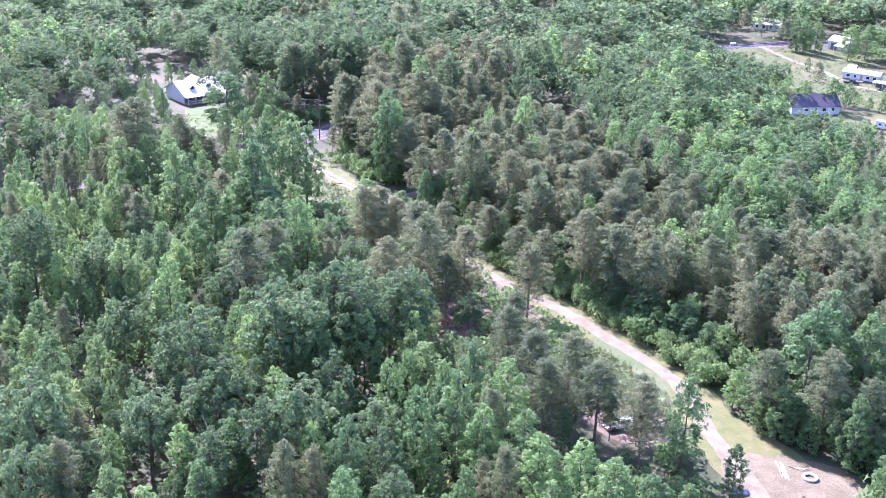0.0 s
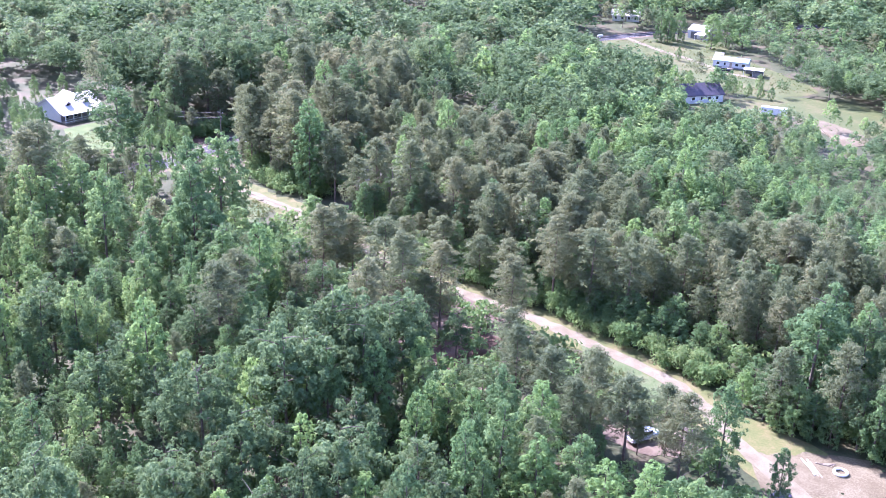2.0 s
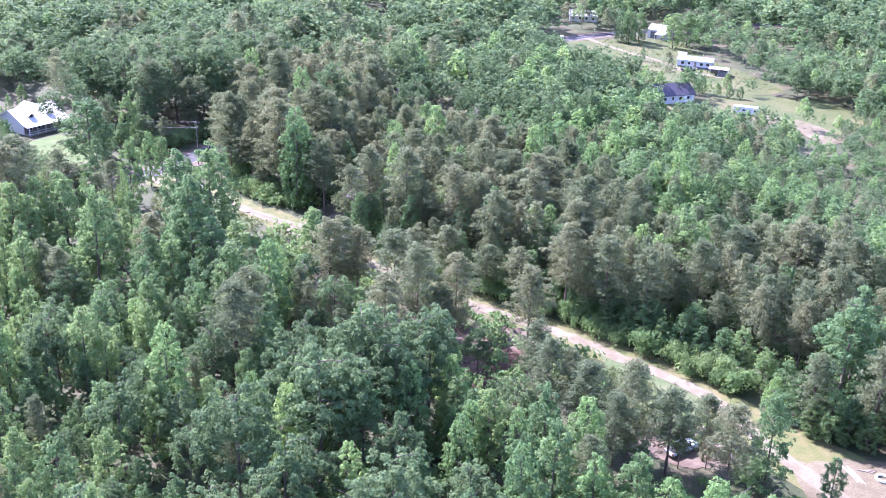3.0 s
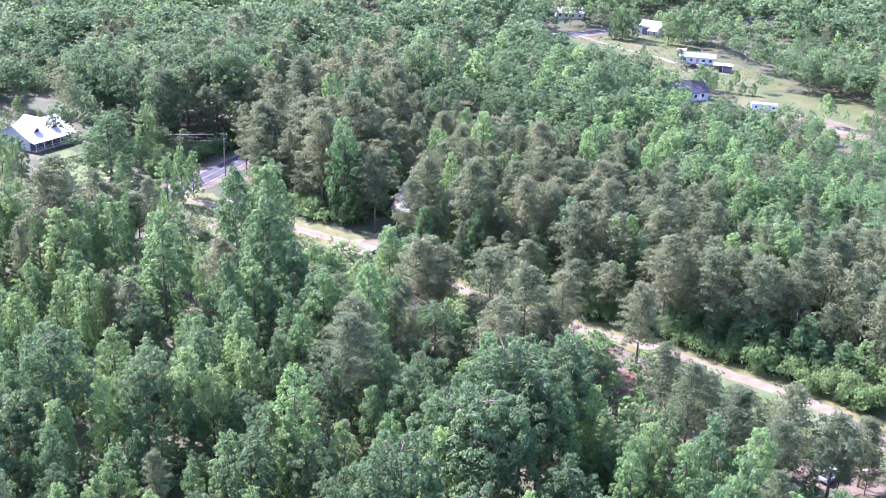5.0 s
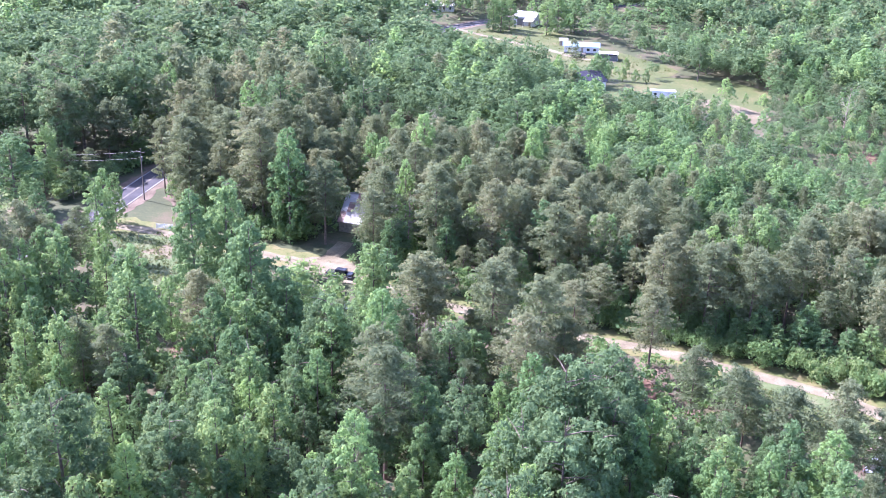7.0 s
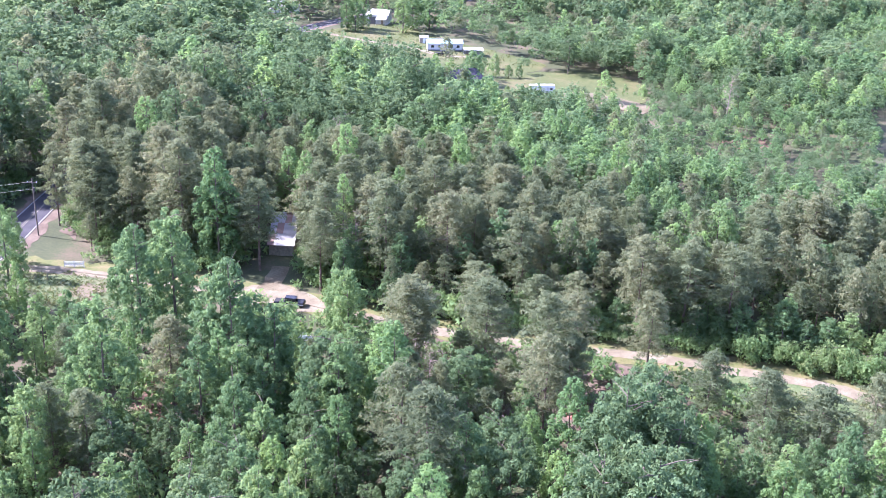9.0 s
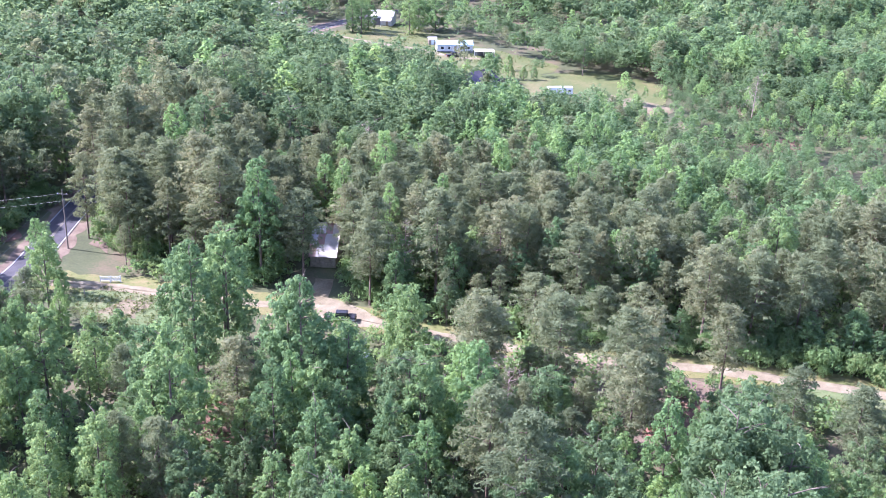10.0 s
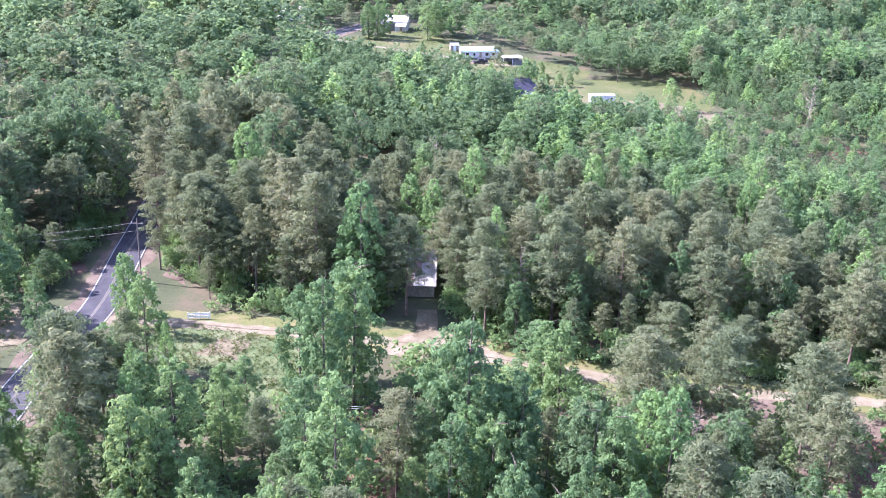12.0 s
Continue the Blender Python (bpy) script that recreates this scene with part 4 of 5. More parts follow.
M_WHITE_ROOF = ribbed("white_metal_roof_mat", (0.62, 0.575, 0.58), 0.6, 0.0, 1.2)
M_BLUE_ROOF = ribbed("pale_blue_metal_roof_mat", (0.25, 0.36, 0.41), 0.55, 0.0, 1.2)
M_DARK_ROOF = plain("dark_shingle_mat", (0.07, 0.062, 0.085), 0.85, 0.0, 0.25, 1.5, 0.02)
M_GREY_ROOF = plain("grey_shingle_mat", (0.16, 0.15, 0.15), 0.85, 0.0, 0.25, 1.5, 0.02)
M_SIDING = plain("white_siding_mat", (0.55, 0.53, 0.53), 0.6, 0.0, 0.06, 1.2)
M_LOG = plain("log_wall_mat", (0.2, 0.17, 0.18), 0.7, 0.0, 0.25, 1.5, 0.02)
M_TRIM = plain("white_trim_mat", (0.75, 0.75, 0.74), 0.5, 0.0, 0.05)
M_TIMBER = plain("weathered_timber_mat", (0.3, 0.24, 0.19), 0.8, 0.0, 0.3, 2.0, 0.01)
M_POLE = plain("pole_timber_mat", (0.19, 0.15, 0.125), 0.85, 0.0, 0.25, 2.0, 0.01)
M_TIN = ribbed("tin_sheet_mat", (0.25, 0.24, 0.235), 0.55, 0.2, 1.5)
M_RUSTY = ribbed("rusty_tin_mat", (0.2, 0.13, 0.11), 0.65, 0.1, 1.5)
M_RUBBER = plain("rubber_mat", (0.03, 0.03, 0.03), 0.8)
M_WIRE = plain("wire_mat", (0.12, 0.12, 0.12), 0.5, 0.6)
M_BLACKCAR = plain("black_car_paint_mat", (0.03, 0.03, 0.04), 0.25, 0.2)
M_SILVER = plain("silver_car_paint_mat", (0.5, 0.5, 0.55), 0.3, 0.3)
M_PALECAR = plain("pale_blue_car_paint_mat", (0.5, 0.55, 0.62), 0.35, 0.2)
M_CHROME = plain("chrome_mat", (0.6, 0.6, 0.62), 0.15, 1.0)
M_RED = plain("rusty_red_mat", (0.2, 0.075, 0.055), 0.7, 0.0, 0.3)
M_DARK_PURPLE = plain("dark_purple_mat", (0.06, 0.055, 0.09), 0.5, 0.0, 0.3)
M_WHITEPAINT = plain("white_paint_mat", (0.66, 0.65, 0.63), 0.5, 0.0, 0.08)
M_LAMP_RED = plain("tail_lamp_mat", (0.35, 0.02, 0.02), 0.2)


def glass_mat():
    m, n, l, p = mat("window_glass_mat")
    p.inputs["Base Color"].default_value = (0.02, 0.025, 0.03, 1)
    p.inputs["Roughness"].default_value, p.inputs["Specular IOR Level"].default_value = 0.08, 0.8
    return m


M_GLASS = glass_mat()


def part(name, bm, material, parent, label=""):
    me = bpy.data.meshes.new(name)
    bm.to_mesh(me)
    bm.free()
    me.materials.append(material)
    ob = new(name, me)
    ob.parent = parent
    return tagged(ob, label) if label else ob


def box(x0, x1, y0, y1, z0, z1, bevel=0.0, bm=None):
    bm = bm or bmesh.new()
    got = bmesh.ops.create_cube(bm, size=1.0)["verts"]
    bmesh.ops.transform(bm, matrix=Matrix.Translation(((x0 + x1) / 2, (y0 + y1) / 2, (z0 + z1) / 2)) @ Matrix.Diagonal((x1 - x0, y1 - y0, z1 - z0, 1)), verts=got)
    if bevel:
        bmesh.ops.bevel(bm, geom=[e for e in bm.edges if all(v in got for v in e.verts)], offset=bevel, segments=2, affect="EDGES", profile=0.5)
    return bm


def prism(points, x0, x1, bm=None):
    """A solid along x with the outline (y, z)."""
    bm = bm or bmesh.new()
    a = [bm.verts.new((x0, y, z)) for y, z in points]
    b = [bm.verts.new((x1, y, z)) for y, z in points]
    bm.faces.new(a), bm.faces.new(b[::-1])
    for i in range(len(points)):
        j = (i + 1) % len(points)
        bm.faces.new((a[j], a[i], b[i], b[j]))
    bmesh.ops.recalc_face_normals(bm, faces=bm.faces)
    return bm


def rod(points, radius, sides=8, bm=None):
    bm = bm or bmesh.new()
    v, f = tube(points, [radius] * len(points) if isinstance(radius, (int, float)) else radius, sides)
    vs = [bm.verts.new(p) for p in v]
    for q in f:
        bm.faces.new([vs[i] for i in q])
    bm.faces.new(vs[:sides][::-1]), bm.faces.new(vs[-sides:])
    return bm


def empty(name, x, y, turn, label, category, group="", lift=0.0):
    ob = new(name)
    ob.matrix_basis = pose(x, y, float(height(x, y)) + lift, 0, 0, turn)
    return tagged(ob, label, category, group)


def window(parent, x, y, z, w, h, face):
    """A framed window on a wall; face: the outward side, along x or y, as 'x-', 'x+', 'y-' or 'y+'."""
    s = 1 if face[1] == "+" else -1
    def slab(half, z0, z1, a, b):
        lo, hi = sorted((a * s, b * s))
        return (x - half, x + half, y + lo, y + hi, z0, z1) if face[0] == "y" else (x + lo, x + hi, y - half, y + half, z0, z1)
    frame_bm = box(*slab(w / 2 + 0.09, z - h / 2 - 0.09, z - h / 2, -0.02, 0.06))
    box(*slab(w / 2 + 0.09, z + h / 2, z + h / 2 + 0.09, -0.02, 0.06), bm=frame_bm)
    for o in (-1, 1):
        c = o * (w / 2 + 0.045)
        k = slab(0.045, z - h / 2, z + h / 2, -0.02, 0.06)
        k = (k[0] + c, k[1] + c, *k[2:]) if face[0] == "y" else (k[0], k[1], k[2] + c, k[3] + c, *k[4:])
        box(*k, bm=frame_bm)
    f = part("window", frame_bm, M_TRIM, parent)
    part("pane", box(*slab(w / 2, z - h / 2, z + h / 2, -0.02, 0.02)), M_GLASS, f)


def gable_roof(parent, L, D, eave, ridge, material, over=0.4, thick=0.18):
    m = D / 2
    k = (ridge - eave) / m
    for side in (0, 1):
        y0, y1 = (-over, m) if side == 0 else (D + over, m)
        z0 = eave - over * k
        part("roof", prism([(y0, z0), (y1, ridge), (y1, ridge + thick), (y0, z0 + thick)], -over, L + over), material, parent)


def gable_walls(parent, L, D, eave, ridge, material, label=""):
    t = 0.2
    e = eave - 0.03
    part("wall", box(t, L - t, 0, t, -0.6, e), material, parent, label)
    part("wall", box(t, L - t, D - t, D, -0.6, e), material, parent)
    for x0, x1 in ((0, t), (L - t, L)):
        part("wall", prism([(0, -0.6), (D, -0.6), (D, e), (D / 2, ridge - 0.03), (0, e)], x0, x1), material, parent)


# white house on the knoll
house = empty("house", -80.6, 335, 41, "white-roofed log house with a dark porch and dormers", "house")
gable_walls(house, 14, 12, 3.2, 6.2, M_SIDING)
part("porch_wall", box(0.2, 13.8, -0.05, -0.01, 0.25, 3.0), M_LOG, house, "dark log wall in the porch shade")
gable_roof(house, 14, 12, 3.2, 6.2, M_WHITE_ROOF, 0.6)
part("porch_roof", prism([(-2.6, 2.45), (-0.6, 2.95), (-0.6, 3.1), (-2.6, 2.6)], -0.6, 14.6), M_WHITE_ROOF, house)
part("porch_floor", box(0, 14, -2.5, 0, -0.6, 0.25), M_TIMBER, house)
for i in range(6):
    x = 0.2 + i * 13.6 / 5
    part("porch_post", box(x - 0.08, x + 0.08, -2.4, -2.24, 0.25, 2.5, 0.02), M_TRIM, house)
part("railing", box(0.3, 13.7, -2.38, -2.3, 1.05, 1.15, bm=box(0.3, 13.7, -2.38, -2.3, 0.4, 0.5)), M_TRIM, house)
for x in (2.2, 5.0, 9.5, 12):
    window(house, x, -0.05, 1.7, 1.0, 1.3, "y-")
part("door", box(6.7, 7.6, -0.1, -0.04, 0.25, 2.3, 0.01), M_TIMBER, house)
for x in (4.0, 10.0):
    d = part("dormer", prism([(-0.8, 4.0), (-0.8, 4.7), (0, 5.3), (0.8, 4.7), (0.8, 4.0)], 0, 2.6), M_LOG, house, "small dark gabled dormer on the white roof")
    d.matrix_basis = pose(x, 1.6, 0, 0, 0, 90)
    part("dormer_roof", prism([(-1.05, 4.5), (0, 5.36), (1.05, 4.5), (1.05, 4.62), (0, 5.5), (-1.05, 4.62)], -0.25, 2.7), M_WHITE_ROOF, d)
    part("dormer_window", box(-0.04, 0.01, -0.35, 0.35, 4.15, 4.75), M_GLASS, d)
wing = part("wing", prism([(0, -0.6), (0, 3.0), (4.5, 5.6), (9, 3.0), (9, -0.6)], 0, 0.2), M_LOG, house)
wing.matrix_basis = pose(10.5, 10, 0, 0, 0, 90) @ pose(0, -4.5, 0)
part("wing_roof", prism([(-0.5, 2.75), (4.5, 5.65), (9.5, 2.75), (9.5, 2.93), (4.5, 5.85), (-0.5, 2.93)], -5.0, 4.0), M_WHITE_ROOF, wing)

# house with the dark roof at the field's edge
dark = empty("house", 119.5, 347.5, 8, "white-sided house with a dark purple-grey shingle roof", "house")
gable_walls(dark, 17, 9, 3.0, 6.0, M_SIDING, "white siding wall")
gable_roof(dark, 17, 9, 3.0, 6.0, M_DARK_ROOF, 0.45)
gable = part("porch_gable", prism([(0, 0), (0, 3.0), (2.4, 4.9), (4.8, 3.0), (4.8, 0)], 0, 0.2), M_SIDING, dark)
gable.matrix_basis = pose(5.6, 10.6, 0, 0, 0, 90) @ pose(0, 0, 0)
part("porch_gable_roof", prism([(-0.4, 2.7), (2.4, 4.95), (5.2, 2.7), (5.2, 2.88), (2.4, 5.15), (-0.4, 2.88)], -5.5, 0.4), M_DARK_ROOF, gable)
for x, w in ((5.2, 1.2), (8.4, 0.8), (11.5, 1.3), (14.6, 1.0)):
    window(dark, x, 0, 1.75, w, 1.1, "y-")
window(dark, 0, 4.5, 1.75, 1.0, 1.2, "x-")
part("back_step", box(12.6, 14.4, -1.6, 0, -0.3, 0.3), M_TIMBER, dark)
part("door", box(12.95, 13.85, -0.05, 0.02, 0.3, 2.35), M_TRIM, dark)

# long white home with a pale blue roof
mobile = empty("mobile_home", 155.6, 402.3, -35.5, "long white mobile home with a pale blue metal roof", "house")
gable_walls(mobile, 13.5, 5.5, 2.8, 3.9, M_SIDING, "white metal siding")
gable_roof(mobile, 13.5, 5.5, 2.8, 3.9, M_BLUE_ROOF, 0.35)
for x, w in ((2.0, 1.2), (4.6, 0.8), (9.3, 1.2), (11.8, 1.2)):
    window(mobile, x, 0, 1.7, w, 1.0, "y-")
part("door", box(6.5, 7.4, -0.05, 0.02, 0.4, 2.4), M_TIMBER, mobile)
deck = part("deck", box(5.6, 8.4, -2.2, -0.02, 0.2, 0.36), M_TIMBER, mobile, "small timber deck with railing")
for x in (5.7, 7.0, 8.3):
    part("railing_post", box(x - 0.05, x + 0.05, -2.15, -2.05, -0.4, 1.3), M_TIMBER, deck)
part("railing", box(5.65, 8.35, -2.14, -2.06, 1.22, 1.32), M_TIMBER, deck)
part("skirting", box(0.05, 13.45, -0.03, 0.0, -0.5, 0.5), M_GREY_ROOF, mobile)

carport = empty("carport", 161.5, 387.3, -35, "low carport with a flat white roof over stored goods", "carport")
part("roof", box(-0.2, 7.2, -0.3, 4.6, 2.5, 2.65, 0.02), M_WHITE_ROOF, carport)
for x in (0.1, 3.5, 6.9):
    for y in (0.1, 4.2):
        part("post", box(x - 0.06, x + 0.06, y - 0.06, y + 0.06, -0.5, 2.5), M_TRIM, carport)
part("back_wall", box(0.1, 6.9, 4.25, 4.35, -0.5, 2.5), M_GREY_ROOF, carport)
part("side_wall", box(3.6, 6.9, 0.0, 0.08, -0.5, 1.9), M_GREY_ROOF, carport)

shed = empty("shed", 161.7, 414.2, -35, "small grey garden shed beside the mobile home", "shed")
gable_walls(shed, 3.2, 2.6, 2.1, 2.9, M_TIMBER)
gable_roof(shed, 3.2, 2.6, 2.1, 2.9, M_TIN, 0.2, 0.08)
part("door", box(1.1, 2.1, -0.05, 0.02, 0.0, 1.9), M_TRIM, shed)

garage = empty("garage", 169.3, 460.1, -50, "tall white metal garage with open doorway", "garage")
gable_walls(garage, 9.5, 8, 3.8, 5.6, M_SIDING, "white sheet-metal wall")
gable_roof(garage, 9.5, 8, 3.8, 5.6, M_WHITE_ROOF, 0.25, 0.1)
part("garage_door", box(1.4, 4.4, -0.05, 0.02, 0.0, 3.0), M_GREY_ROOF, garage)
part("door", box(6.6, 7.5, -0.05, 0.02, 0.0, 2.1), M_TIMBER, garage)
part("lean_to", prism([(-4.0, 2.5), (-0.05, 3.3), (-0.05, 3.42), (-4.0, 2.62)], 5.0, 9.4), M_WHITE_ROOF, garage)
for x in (5.2, 9.2):
    part("post", box(x - 0.07, x + 0.07, -3.85, -3.71, -0.3, 2.55), M_TRIM, garage)

trailer = empty("camper_trailer", 141.9, 332.5, -34, "white box trailer parked on dry grass", "trailer")
part("body", box(0, 8.2, 0, 2.6, 0.5, 2.9, 0.12), M_WHITEPAINT, trailer)
for x in (3.2, 4.3):
    for y in (0.1, 2.5):
        part("wheel", rod([(x, y - 0.1, 0.35), (x, y + 0.1, 0.35)], 0.36, 12), M_RUBBER, trailer)
part("door", box(5.4, 6.1, -0.03, 0.02, 0.6, 2.4), M_SIDING, trailer)
for x in (1.4, 3.4, 7.0):
    part("window", box(x - 0.4, x + 0.4, -0.03, 0.01, 1.5, 2.1), M_GLASS, trailer)
part("hitch", box(-1.3, 0.0, 1.2, 1.4, 0.45, 0.6), M_GREY_ROOF, trailer)


def far_house(x, y, turn, L, D, roof, label):
    h = empty("house", x, y, turn, label, "house")
    gable_walls(h, L, D, 2.8, 4.8, M_SIDING)
    gable_roof(h, L, D, 2.8, 4.8, roof, 0.4)
    for i in range(4):
        window(h, L * (0.14 + 0.24 * i), 0, 1.6, 1.0, 1.2, "y-")
    part("door", box(L * 0.5 - 0.45, L * 0.5 + 0.45, -0.05, 0.02, 0.0, 2.05), M_TIMBER, h)


far_house(16.2, 517, 5, 13, 8, M_GREY_ROOF, "white house behind trees across the road")
far_house(148.3, 502.6, -20, 13, 8, M_WHITE_ROOF, "white house among tall trees beyond the bend")
far_house(312.2, 433, -40, 12, 7, M_GREY_ROOF, "grey-roofed house half hidden in far woods")
far_house(354.9, 388, -50, 14, 7, M_TIN, "tin-roofed house half hidden in far woods")
far_house(252.8, 531.3, -20, 12, 7, M_GREY_ROOF, "small far house in the woods")
far_house(280.5, 514.9, -30, 10, 6, M_WHITE_ROOF, "small white-roofed far house in the woods")

# tin-roofed barn at the end of the shaded drive
barn = empty("barn", -0.6, 264.6, -45, "weathered barn with pale patched tin roof under pines", "barn")
gable_walls(barn, 5, 12, 2.7, 7.0, M_TIMBER, "grey weathered board wall")
for side in (0, 1):
    for i in range(4):
        for k in range(3):
            q = lambda f: (6 * f - 0.5 * (1 - f), 2.7 + 4.3 * f - 0.35 * (1 - f))
            (y0, z0), (y1, z1) = q(k / 3), q((k + 1) / 3 + 0.03)
            up = 0.012 * (2 - k) + 0.01 * (i % 2)
            p = [(y0, z0 + up), (y1, z1 + up), (y1, z1 + up + 0.03), (y0, z0 + up + 0.03)]
            p = p if side == 0 else [(12 - a, b) for a, b in p]
            part("roof_sheet", prism(p, -0.3 + i * 1.39, 1.13 + i * 1.39), M_TIN if (i * 3 + k) % 4 else M_RUSTY, barn)
part("door", box(1.6, 3.4, -0.06, -0.01, -0.3, 2.2), M_TIMBER, barn)


# vehicles
def pickup(x, y, turn, label, paint, lower):
    car = empty("pickup_truck", x, y, turn, label, "truck")
    body = box(-2.75, 2.75, -0.95, 0.95, 0.5, 1.05, 0.1)
    part("body", body, paint, car)
    part("side_panel", box(-2.7, 2.7, -0.975, 0.975, 0.55, 0.78, 0.01), lower, car)
    part("cab", prism([(-0.82, 1.0), (0.82, 1.0), (0.68, 1.8), (-0.68, 1.8)], -0.75, 1.3), paint, car)
    part("windscreen", prism([(-0.7, 1.08), (0.7, 1.08), (0.6, 1.72), (-0.6, 1.72)], 1.3, 1.33), M_GLASS, car)
    part("rear_window", prism([(-0.7, 1.08), (0.7, 1.08), (0.6, 1.72), (-0.6, 1.72)], -0.78, -0.75), M_GLASS, car)
    for s in (-1, 1):
        part("side_window", box(-0.6, 1.15, s * 0.77 - 0.02, s * 0.77 + 0.02, 1.15, 1.65), M_GLASS, car)
    part("bed", box(-2.6, -0.9, -0.8, 0.8, 1.03, 1.09), M_RUBBER, car)
    part("bonnet", box(1.4, 2.7, -0.85, 0.85, 1.03, 1.14, 0.04), paint, car)
    for px in (-1.7, 1.75):
        for s in (-1, 1):
            tyre = part("wheel", rod([(px, s * 0.9 - 0.12, 0.38), (px, s * 0.9 + 0.12, 0.38)], 0.38, 14), M_RUBBER, car)
            part("rim", rod([(px, s * 1.0 - 0.03, 0.38), (px, s * 1.0 + 0.03, 0.38)], 0.22, 10), M_CHROME, tyre)
    part("front_bumper", box(2.72, 2.86, -0.9, 0.9, 0.5, 0.72, 0.03), M_CHROME, car)
    part("rear_bumper", box(-2.88, -2.72, -0.9, 0.9, 0.5, 0.7, 0.03), M_CHROME, car)
    for s in (-1, 1):
        part("headlight", box(2.72, 2.78, s * 0.7 - 0.15, s * 0.7 + 0.15, 0.8, 0.98), M_GLASS, car)
        part("tail_light", box(-2.79, -2.73, s * 0.82 - 0.08, s * 0.82 + 0.08, 0.75, 1.0), M_LAMP_RED, car)


pickup(-10.5, 241.6, -46, "dark pickup truck with silver sides on the track", M_BLACKCAR, M_SILVER)
pickup(156.1, 393.7, -20, "dark pickup truck parked at the mobile home", M_BLACKCAR, M_BLACKCAR)
pickup(31, 146, 20, "old pale blue pickup among pine trunks", M_PALECAR, M_PALECAR)


# white plank gate at the roadside
gate = empty("gate", -35.9, 282.5, -37, "white plank gate standing beside the track", "gate")
for i in range(4):
    part("board", box(0, 3.6, -0.03, 0.03, 0.25 + 0.28 * i, 0.42 + 0.28 * i, 0.01), M_WHITEPAINT, gate)
for x in (-0.06, 1.8, 3.66):
    part("post", box(x - 0.08, x + 0.08, -0.12, -0.035, -0.3, 1.45, 0.01), M_WHITEPAINT, gate)
post = empty("marker_post", -40.7, 279.2, 10, "short pale wooden post beside the track", "post")
part("shaft", box(-0.07, 0.07, -0.07, 0.07, -0.3, 1.1, 0.02), M_TIMBER, post)

# utility poles and wires along the road
POLES = [(-33.6, 302.1), (-83.9, 253), (25.6, 359.8), (70, 398.4), (114.5, 439.1), (147.3, 484.2)]
tops = []
for x, y in POLES:
    pole = empty("utility_pole", x, y, 43, "weathered wooden utility pole beside the road", "utility pole", "poles along the road")
    part("shaft", rod([(0, 0, -0.5), (0, 0, 6), (0, 0, 12.6)], [0.17, 0.14, 0.1], 10), M_POLE, pole)
    part("crossarm", box(-0.07, 0.07, -1.1, 1.1, 11.6, 11.75, 0.01), M_POLE, pole)
    for k in (-0.95, 0.0, 0.95):
        part("insulator", rod([(0, k, 11.75), (0, k, 11.98)], [0.06, 0.04], 8), M_TRIM, pole)
    part("transformer", rod([(0.32, 0, 9.6), (0.32, 0, 10.5)], 0.22, 12), M_GREY_ROOF, pole)
    tops.append(Vector((x, y, float(height(x, y)) + 11.9)))
order = [1, 0, 2, 3, 4, 5]
spans = [(tops[a], tops[b], o) for a, b in zip(order, order[1:]) for o in (-0.95, 0.95)]
house_end = Vector((-68.0, 336.0, 4.5))
spans += [(tops[0], house_end, 0.0), (tops[0] - Vector((0, 0, 1.6)), house_end - Vector((0, 0, 1.2)), 0.0)]
for a, b, o in spans:
    side = Vector((b.y - a.y, a.x - b.x, 0)).normalized() * o
    pts = [a.lerp(b, t / 12) + side - Vector((0, 0, 1.3 * 4 * (t / 12) * (1 - t / 12))) for t in range(13)]
    wire_bm = rod(pts, 0.022, 4)
    me = bpy.data.meshes.new("power_line")
    wire_bm.to_mesh(me)
    wire_bm.free()
    me.materials.append(M_WIRE)
    tagged(new("power_line", me), "sagging power line between utility poles", "wire", "power lines")

# loose things at the sandy turning place
ring_bm = bmesh.new()
R, rr = 0.95, 0.22
loops = [[ring_bm.verts.new(((R + rr * math.cos(b)) * math.cos(a), (R + rr * math.cos(b)) * math.sin(a), 0.22 + rr * math.sin(b))) for b in np.linspace(0, 6.283, 9)[:-1]] for a in np.linspace(0, 6.283, 25)[:-1]]
for i in range(24):
    for j in range(8):
        ring_bm.faces.new((loops[i][j], loops[(i + 1) % 24][j], loops[(i + 1) % 24][(j + 1) % 8], loops[i][(j + 1) % 8]))
planter = empty("tyre_planter", 57, 133, 0, "large white-painted tyre lying on bare dirt", "tyre", lift=0.07)
part("tyre", ring_bm, M_WHITEPAINT, planter)
boards = empty("board_pile", 53.6, 134.8, 80, "pale boards lying side by side on sand", "boards", lift=0.07)
for i, (dx, dy, a) in enumerate(((0, 0, 3), (0.2, 0.3, -4), (-0.3, -0.3, 6), (0.5, 0.62, 10))):
    b = part("board", box(-2.1, 2.1, -0.12, 0.12, 0, 0.06, 0.01), M_WHITEPAINT if i % 2 else M_TIMBER, boards)
    b.matrix_basis = pose(dx, dy, 0.07 * (i % 2), 0, 0, a)
rail = empty("timber_pile", 55.6, 135.4, -35, "pale timbers thrown down beside the tyre", "timber", lift=0.07)
for i in range(3):
    b = part("timber", box(-1.2, 1.2, -0.08, 0.08, 0, 0.14, 0.02), M_TIMBER, rail)
    b.matrix_basis = pose(0.3 * i, 0.25 * i, 0, 0, 0, 12 * i)


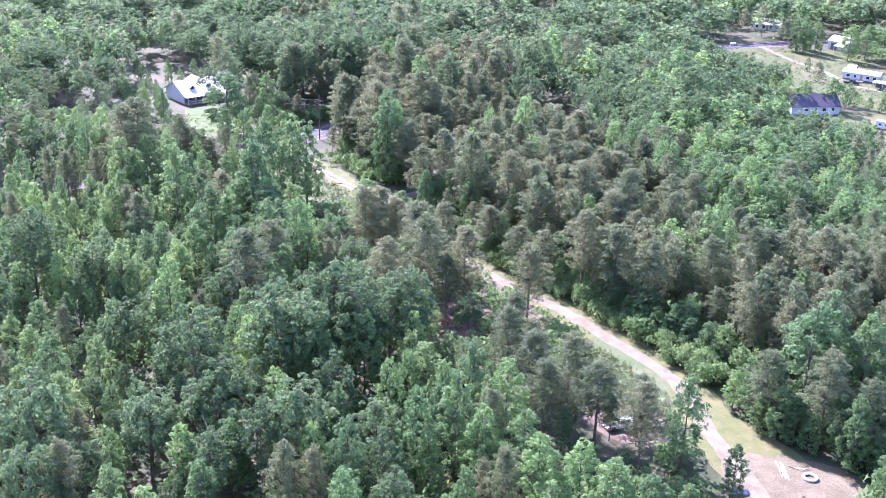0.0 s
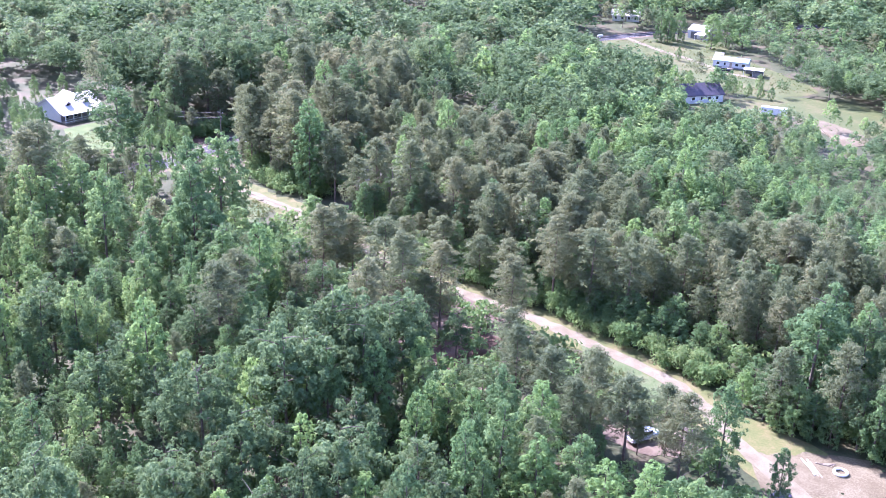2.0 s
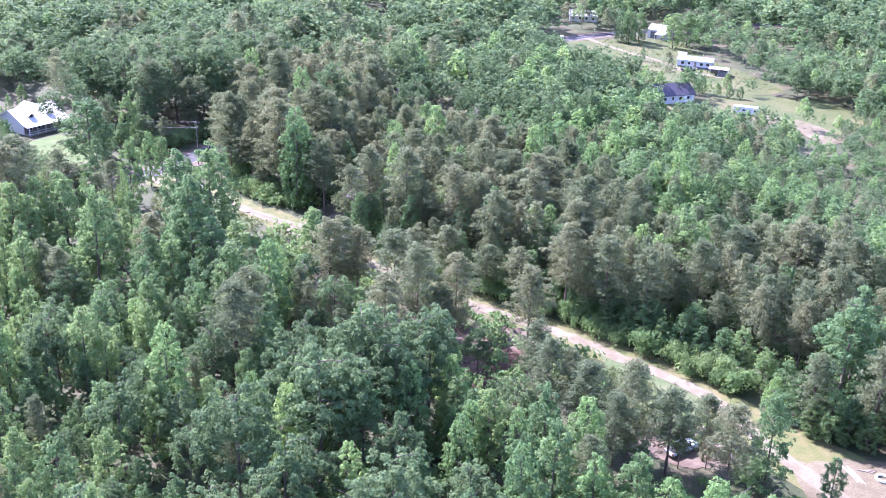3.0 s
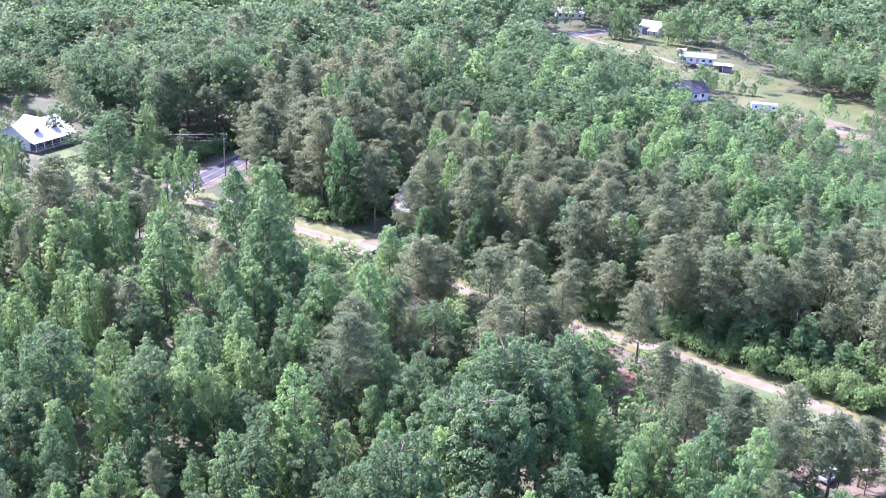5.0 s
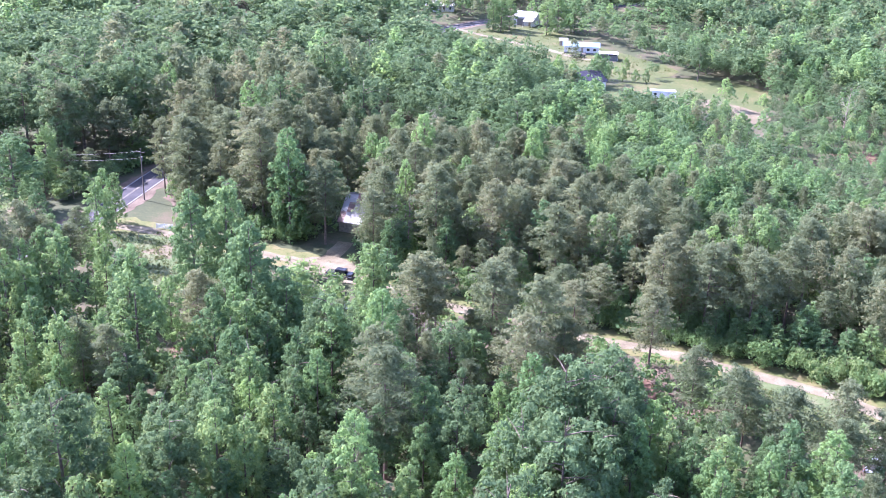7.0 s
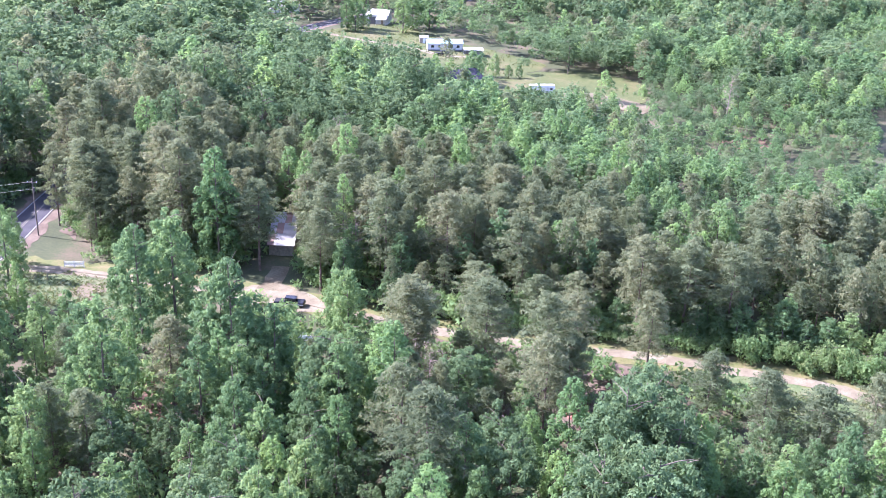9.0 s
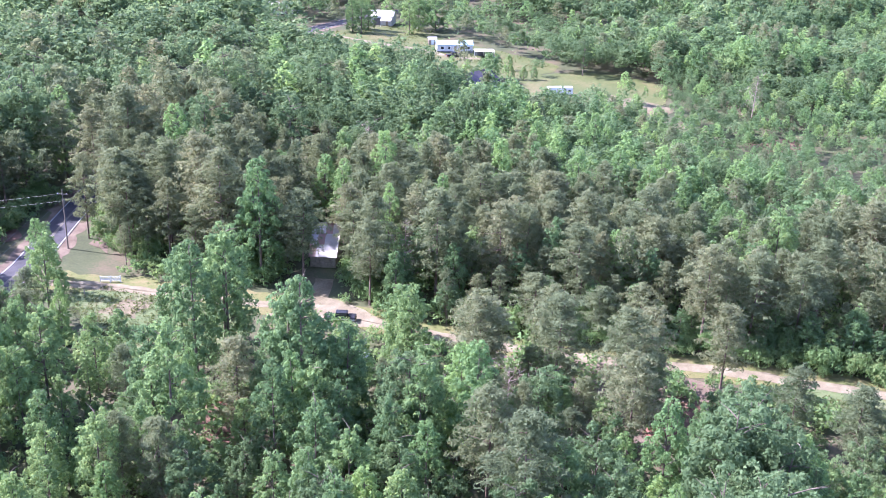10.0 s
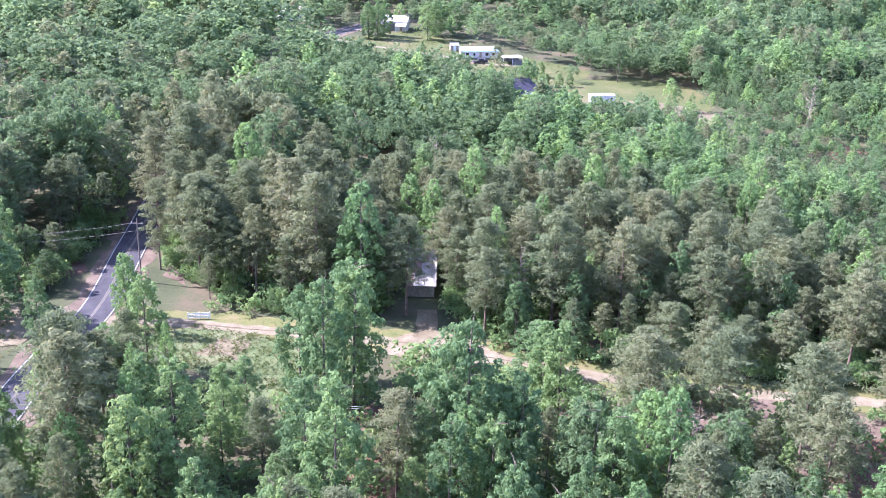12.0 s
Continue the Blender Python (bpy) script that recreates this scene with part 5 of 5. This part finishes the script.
def heap(name, x, y, size, material, label, category, seed, tall=0.5):
    """A low uneven heap under one skin."""
    g = np.random.default_rng(seed)
    bm = bmesh.new()
    bmesh.ops.create_icosphere(bm, subdivisions=3, radius=1.0)
    for v in bm.verts:
        k = 1 + 0.35 * noise.noise(v.co * 1.7 + Vector((seed, 0, 0))) + 0.15 * noise.noise(v.co * 4.5)
        v.co = Vector((v.co.x * size * k, v.co.y * size * 0.75 * k, max(-0.1, v.co.z * size * tall * k)))
    ob = empty(name, x, y, float(g.uniform(0, 360)), label, category)
    part("skin", bm, material, ob)


# the first is only a low dark purple mound
heap("purple_heap", 45.5, 129, 1.5, M_DARK_PURPLE, "low dark purple heap on the sand", "tarp", 1, 0.4)
heap("rubble_heap", -15.4, 229.4, 1.6, M_WHITEPAINT, "pale rubble heap beside the track", "rubble", 2, 0.3)
heap("rubble_heap", -13.4, 234.6, 1.2, M_SAND, "sandy rubble heap beside the track", "rubble", 3, 0.4)
heap("brick_heap", 3, 182.5, 1.9, M_RED, "heap of red bricks and clay under pines", "rubble", 4, 0.35)
heap("brick_heap", -40.5, 229.5, 1.8, M_RED, "rusty red scrap heap in the gully", "rubble", 5, 0.35)
heap("brush_heap", 36.5, 150.5, 2.2, M_DEADWOOD, "pale heap of cut brush and roots", "brush", 6, 0.35)
heap("brush_heap", 38, 146.5, 1.9, M_DEADWOOD, "grey brush heap beside the track", "brush", 7, 0.35)
heap("dirt_heap", 18.5, 194.5, 1.8, M_SAND, "low pale dirt heap beside the track", "dirt", 8, 0.3)
heap("straw_heap", -24.1, 262.7, 1.0, M_GRAVEL, "small pale gravel heap at the meadow", "gravel", 9, 0.4)
tank = empty("gas_tank", 128.3, 460, 20, "white gas tank on legs beside the road", "tank")
part("shell", rod([(-1.3, 0, 1.0), (-1.1, 0, 1.0), (1.1, 0, 1.0), (1.3, 0, 1.0)], [0.25, 0.5, 0.5, 0.25], 14), M_WHITEPAINT, tank)
for x in (-0.8, 0.8):
    part("leg", box(x - 0.08, x + 0.08, -0.35, 0.35, -0.2, 0.62), M_GREY_ROOF, tank)
# cable rail across the gully
cable = empty("cable_fence", -36.5, 241, -40, "two pale cables strung between short posts", "fence")
for x in (0, 3.6):
    part("post", box(x - 0.06, x + 0.06, -0.06, 0.06, -0.3, 1.2), M_TIMBER, cable)
for z in (0.7, 1.05):
    part("cable", rod([(0, 0, z), (1.8, 0, z - 0.04), (3.6, 0, z)], 0.03, 6), M_WHITEPAINT, cable)


# dead trees: bare reddish limbs
def dead_tree(x, y, h, seed, limbs, label):
    g = np.random.default_rng(seed)
    v, f = trunk_and_limbs(g, h, 0.16, 0.3, lambda u: h * 0.2 * (1.1 - u) + 0.6, limbs, 0.6)
    t = empty("dead_tree", x, y, float(g.uniform(0, 360)), label, "tree", "dead trees")
    tr = new("trunk", array_mesh("trunk", v, f, M_DEADWOOD))
    tr.parent = t
    c = g.normal(0, 1, (14, 3)) * (h * 0.11, h * 0.11, h * 0.2) + (0, 0, h * 0.6)
    q = leaf_blades(g, c, np.full((14, 3), h * 0.07), 220, 0.4, 0.1, 0.9, 0.12)
    tw = new("brushwood", blades_mesh("brushwood", q, M_DEADWOOD))
    tw.parent = t
    tagged(tw, "thin bare twigs", kind="stuff")


dead_tree(5.3, 243, 16, 1, 34, "dead reddish-brown pine with bare limbs")
dead_tree(-17.5, 193.5, 13.5, 2, 30, "bare pinkish dead tree beside the track")
dead_tree(-14.5, 195, 12, 3, 26, "bare grey dead tree with many twigs")
dead_tree(43.6, 302.3, 15, 4, 30, "dead grey pine among young growth")
dead_tree(161.6, 269.5, 17, 5, 34, "dead brown pine in far woods")
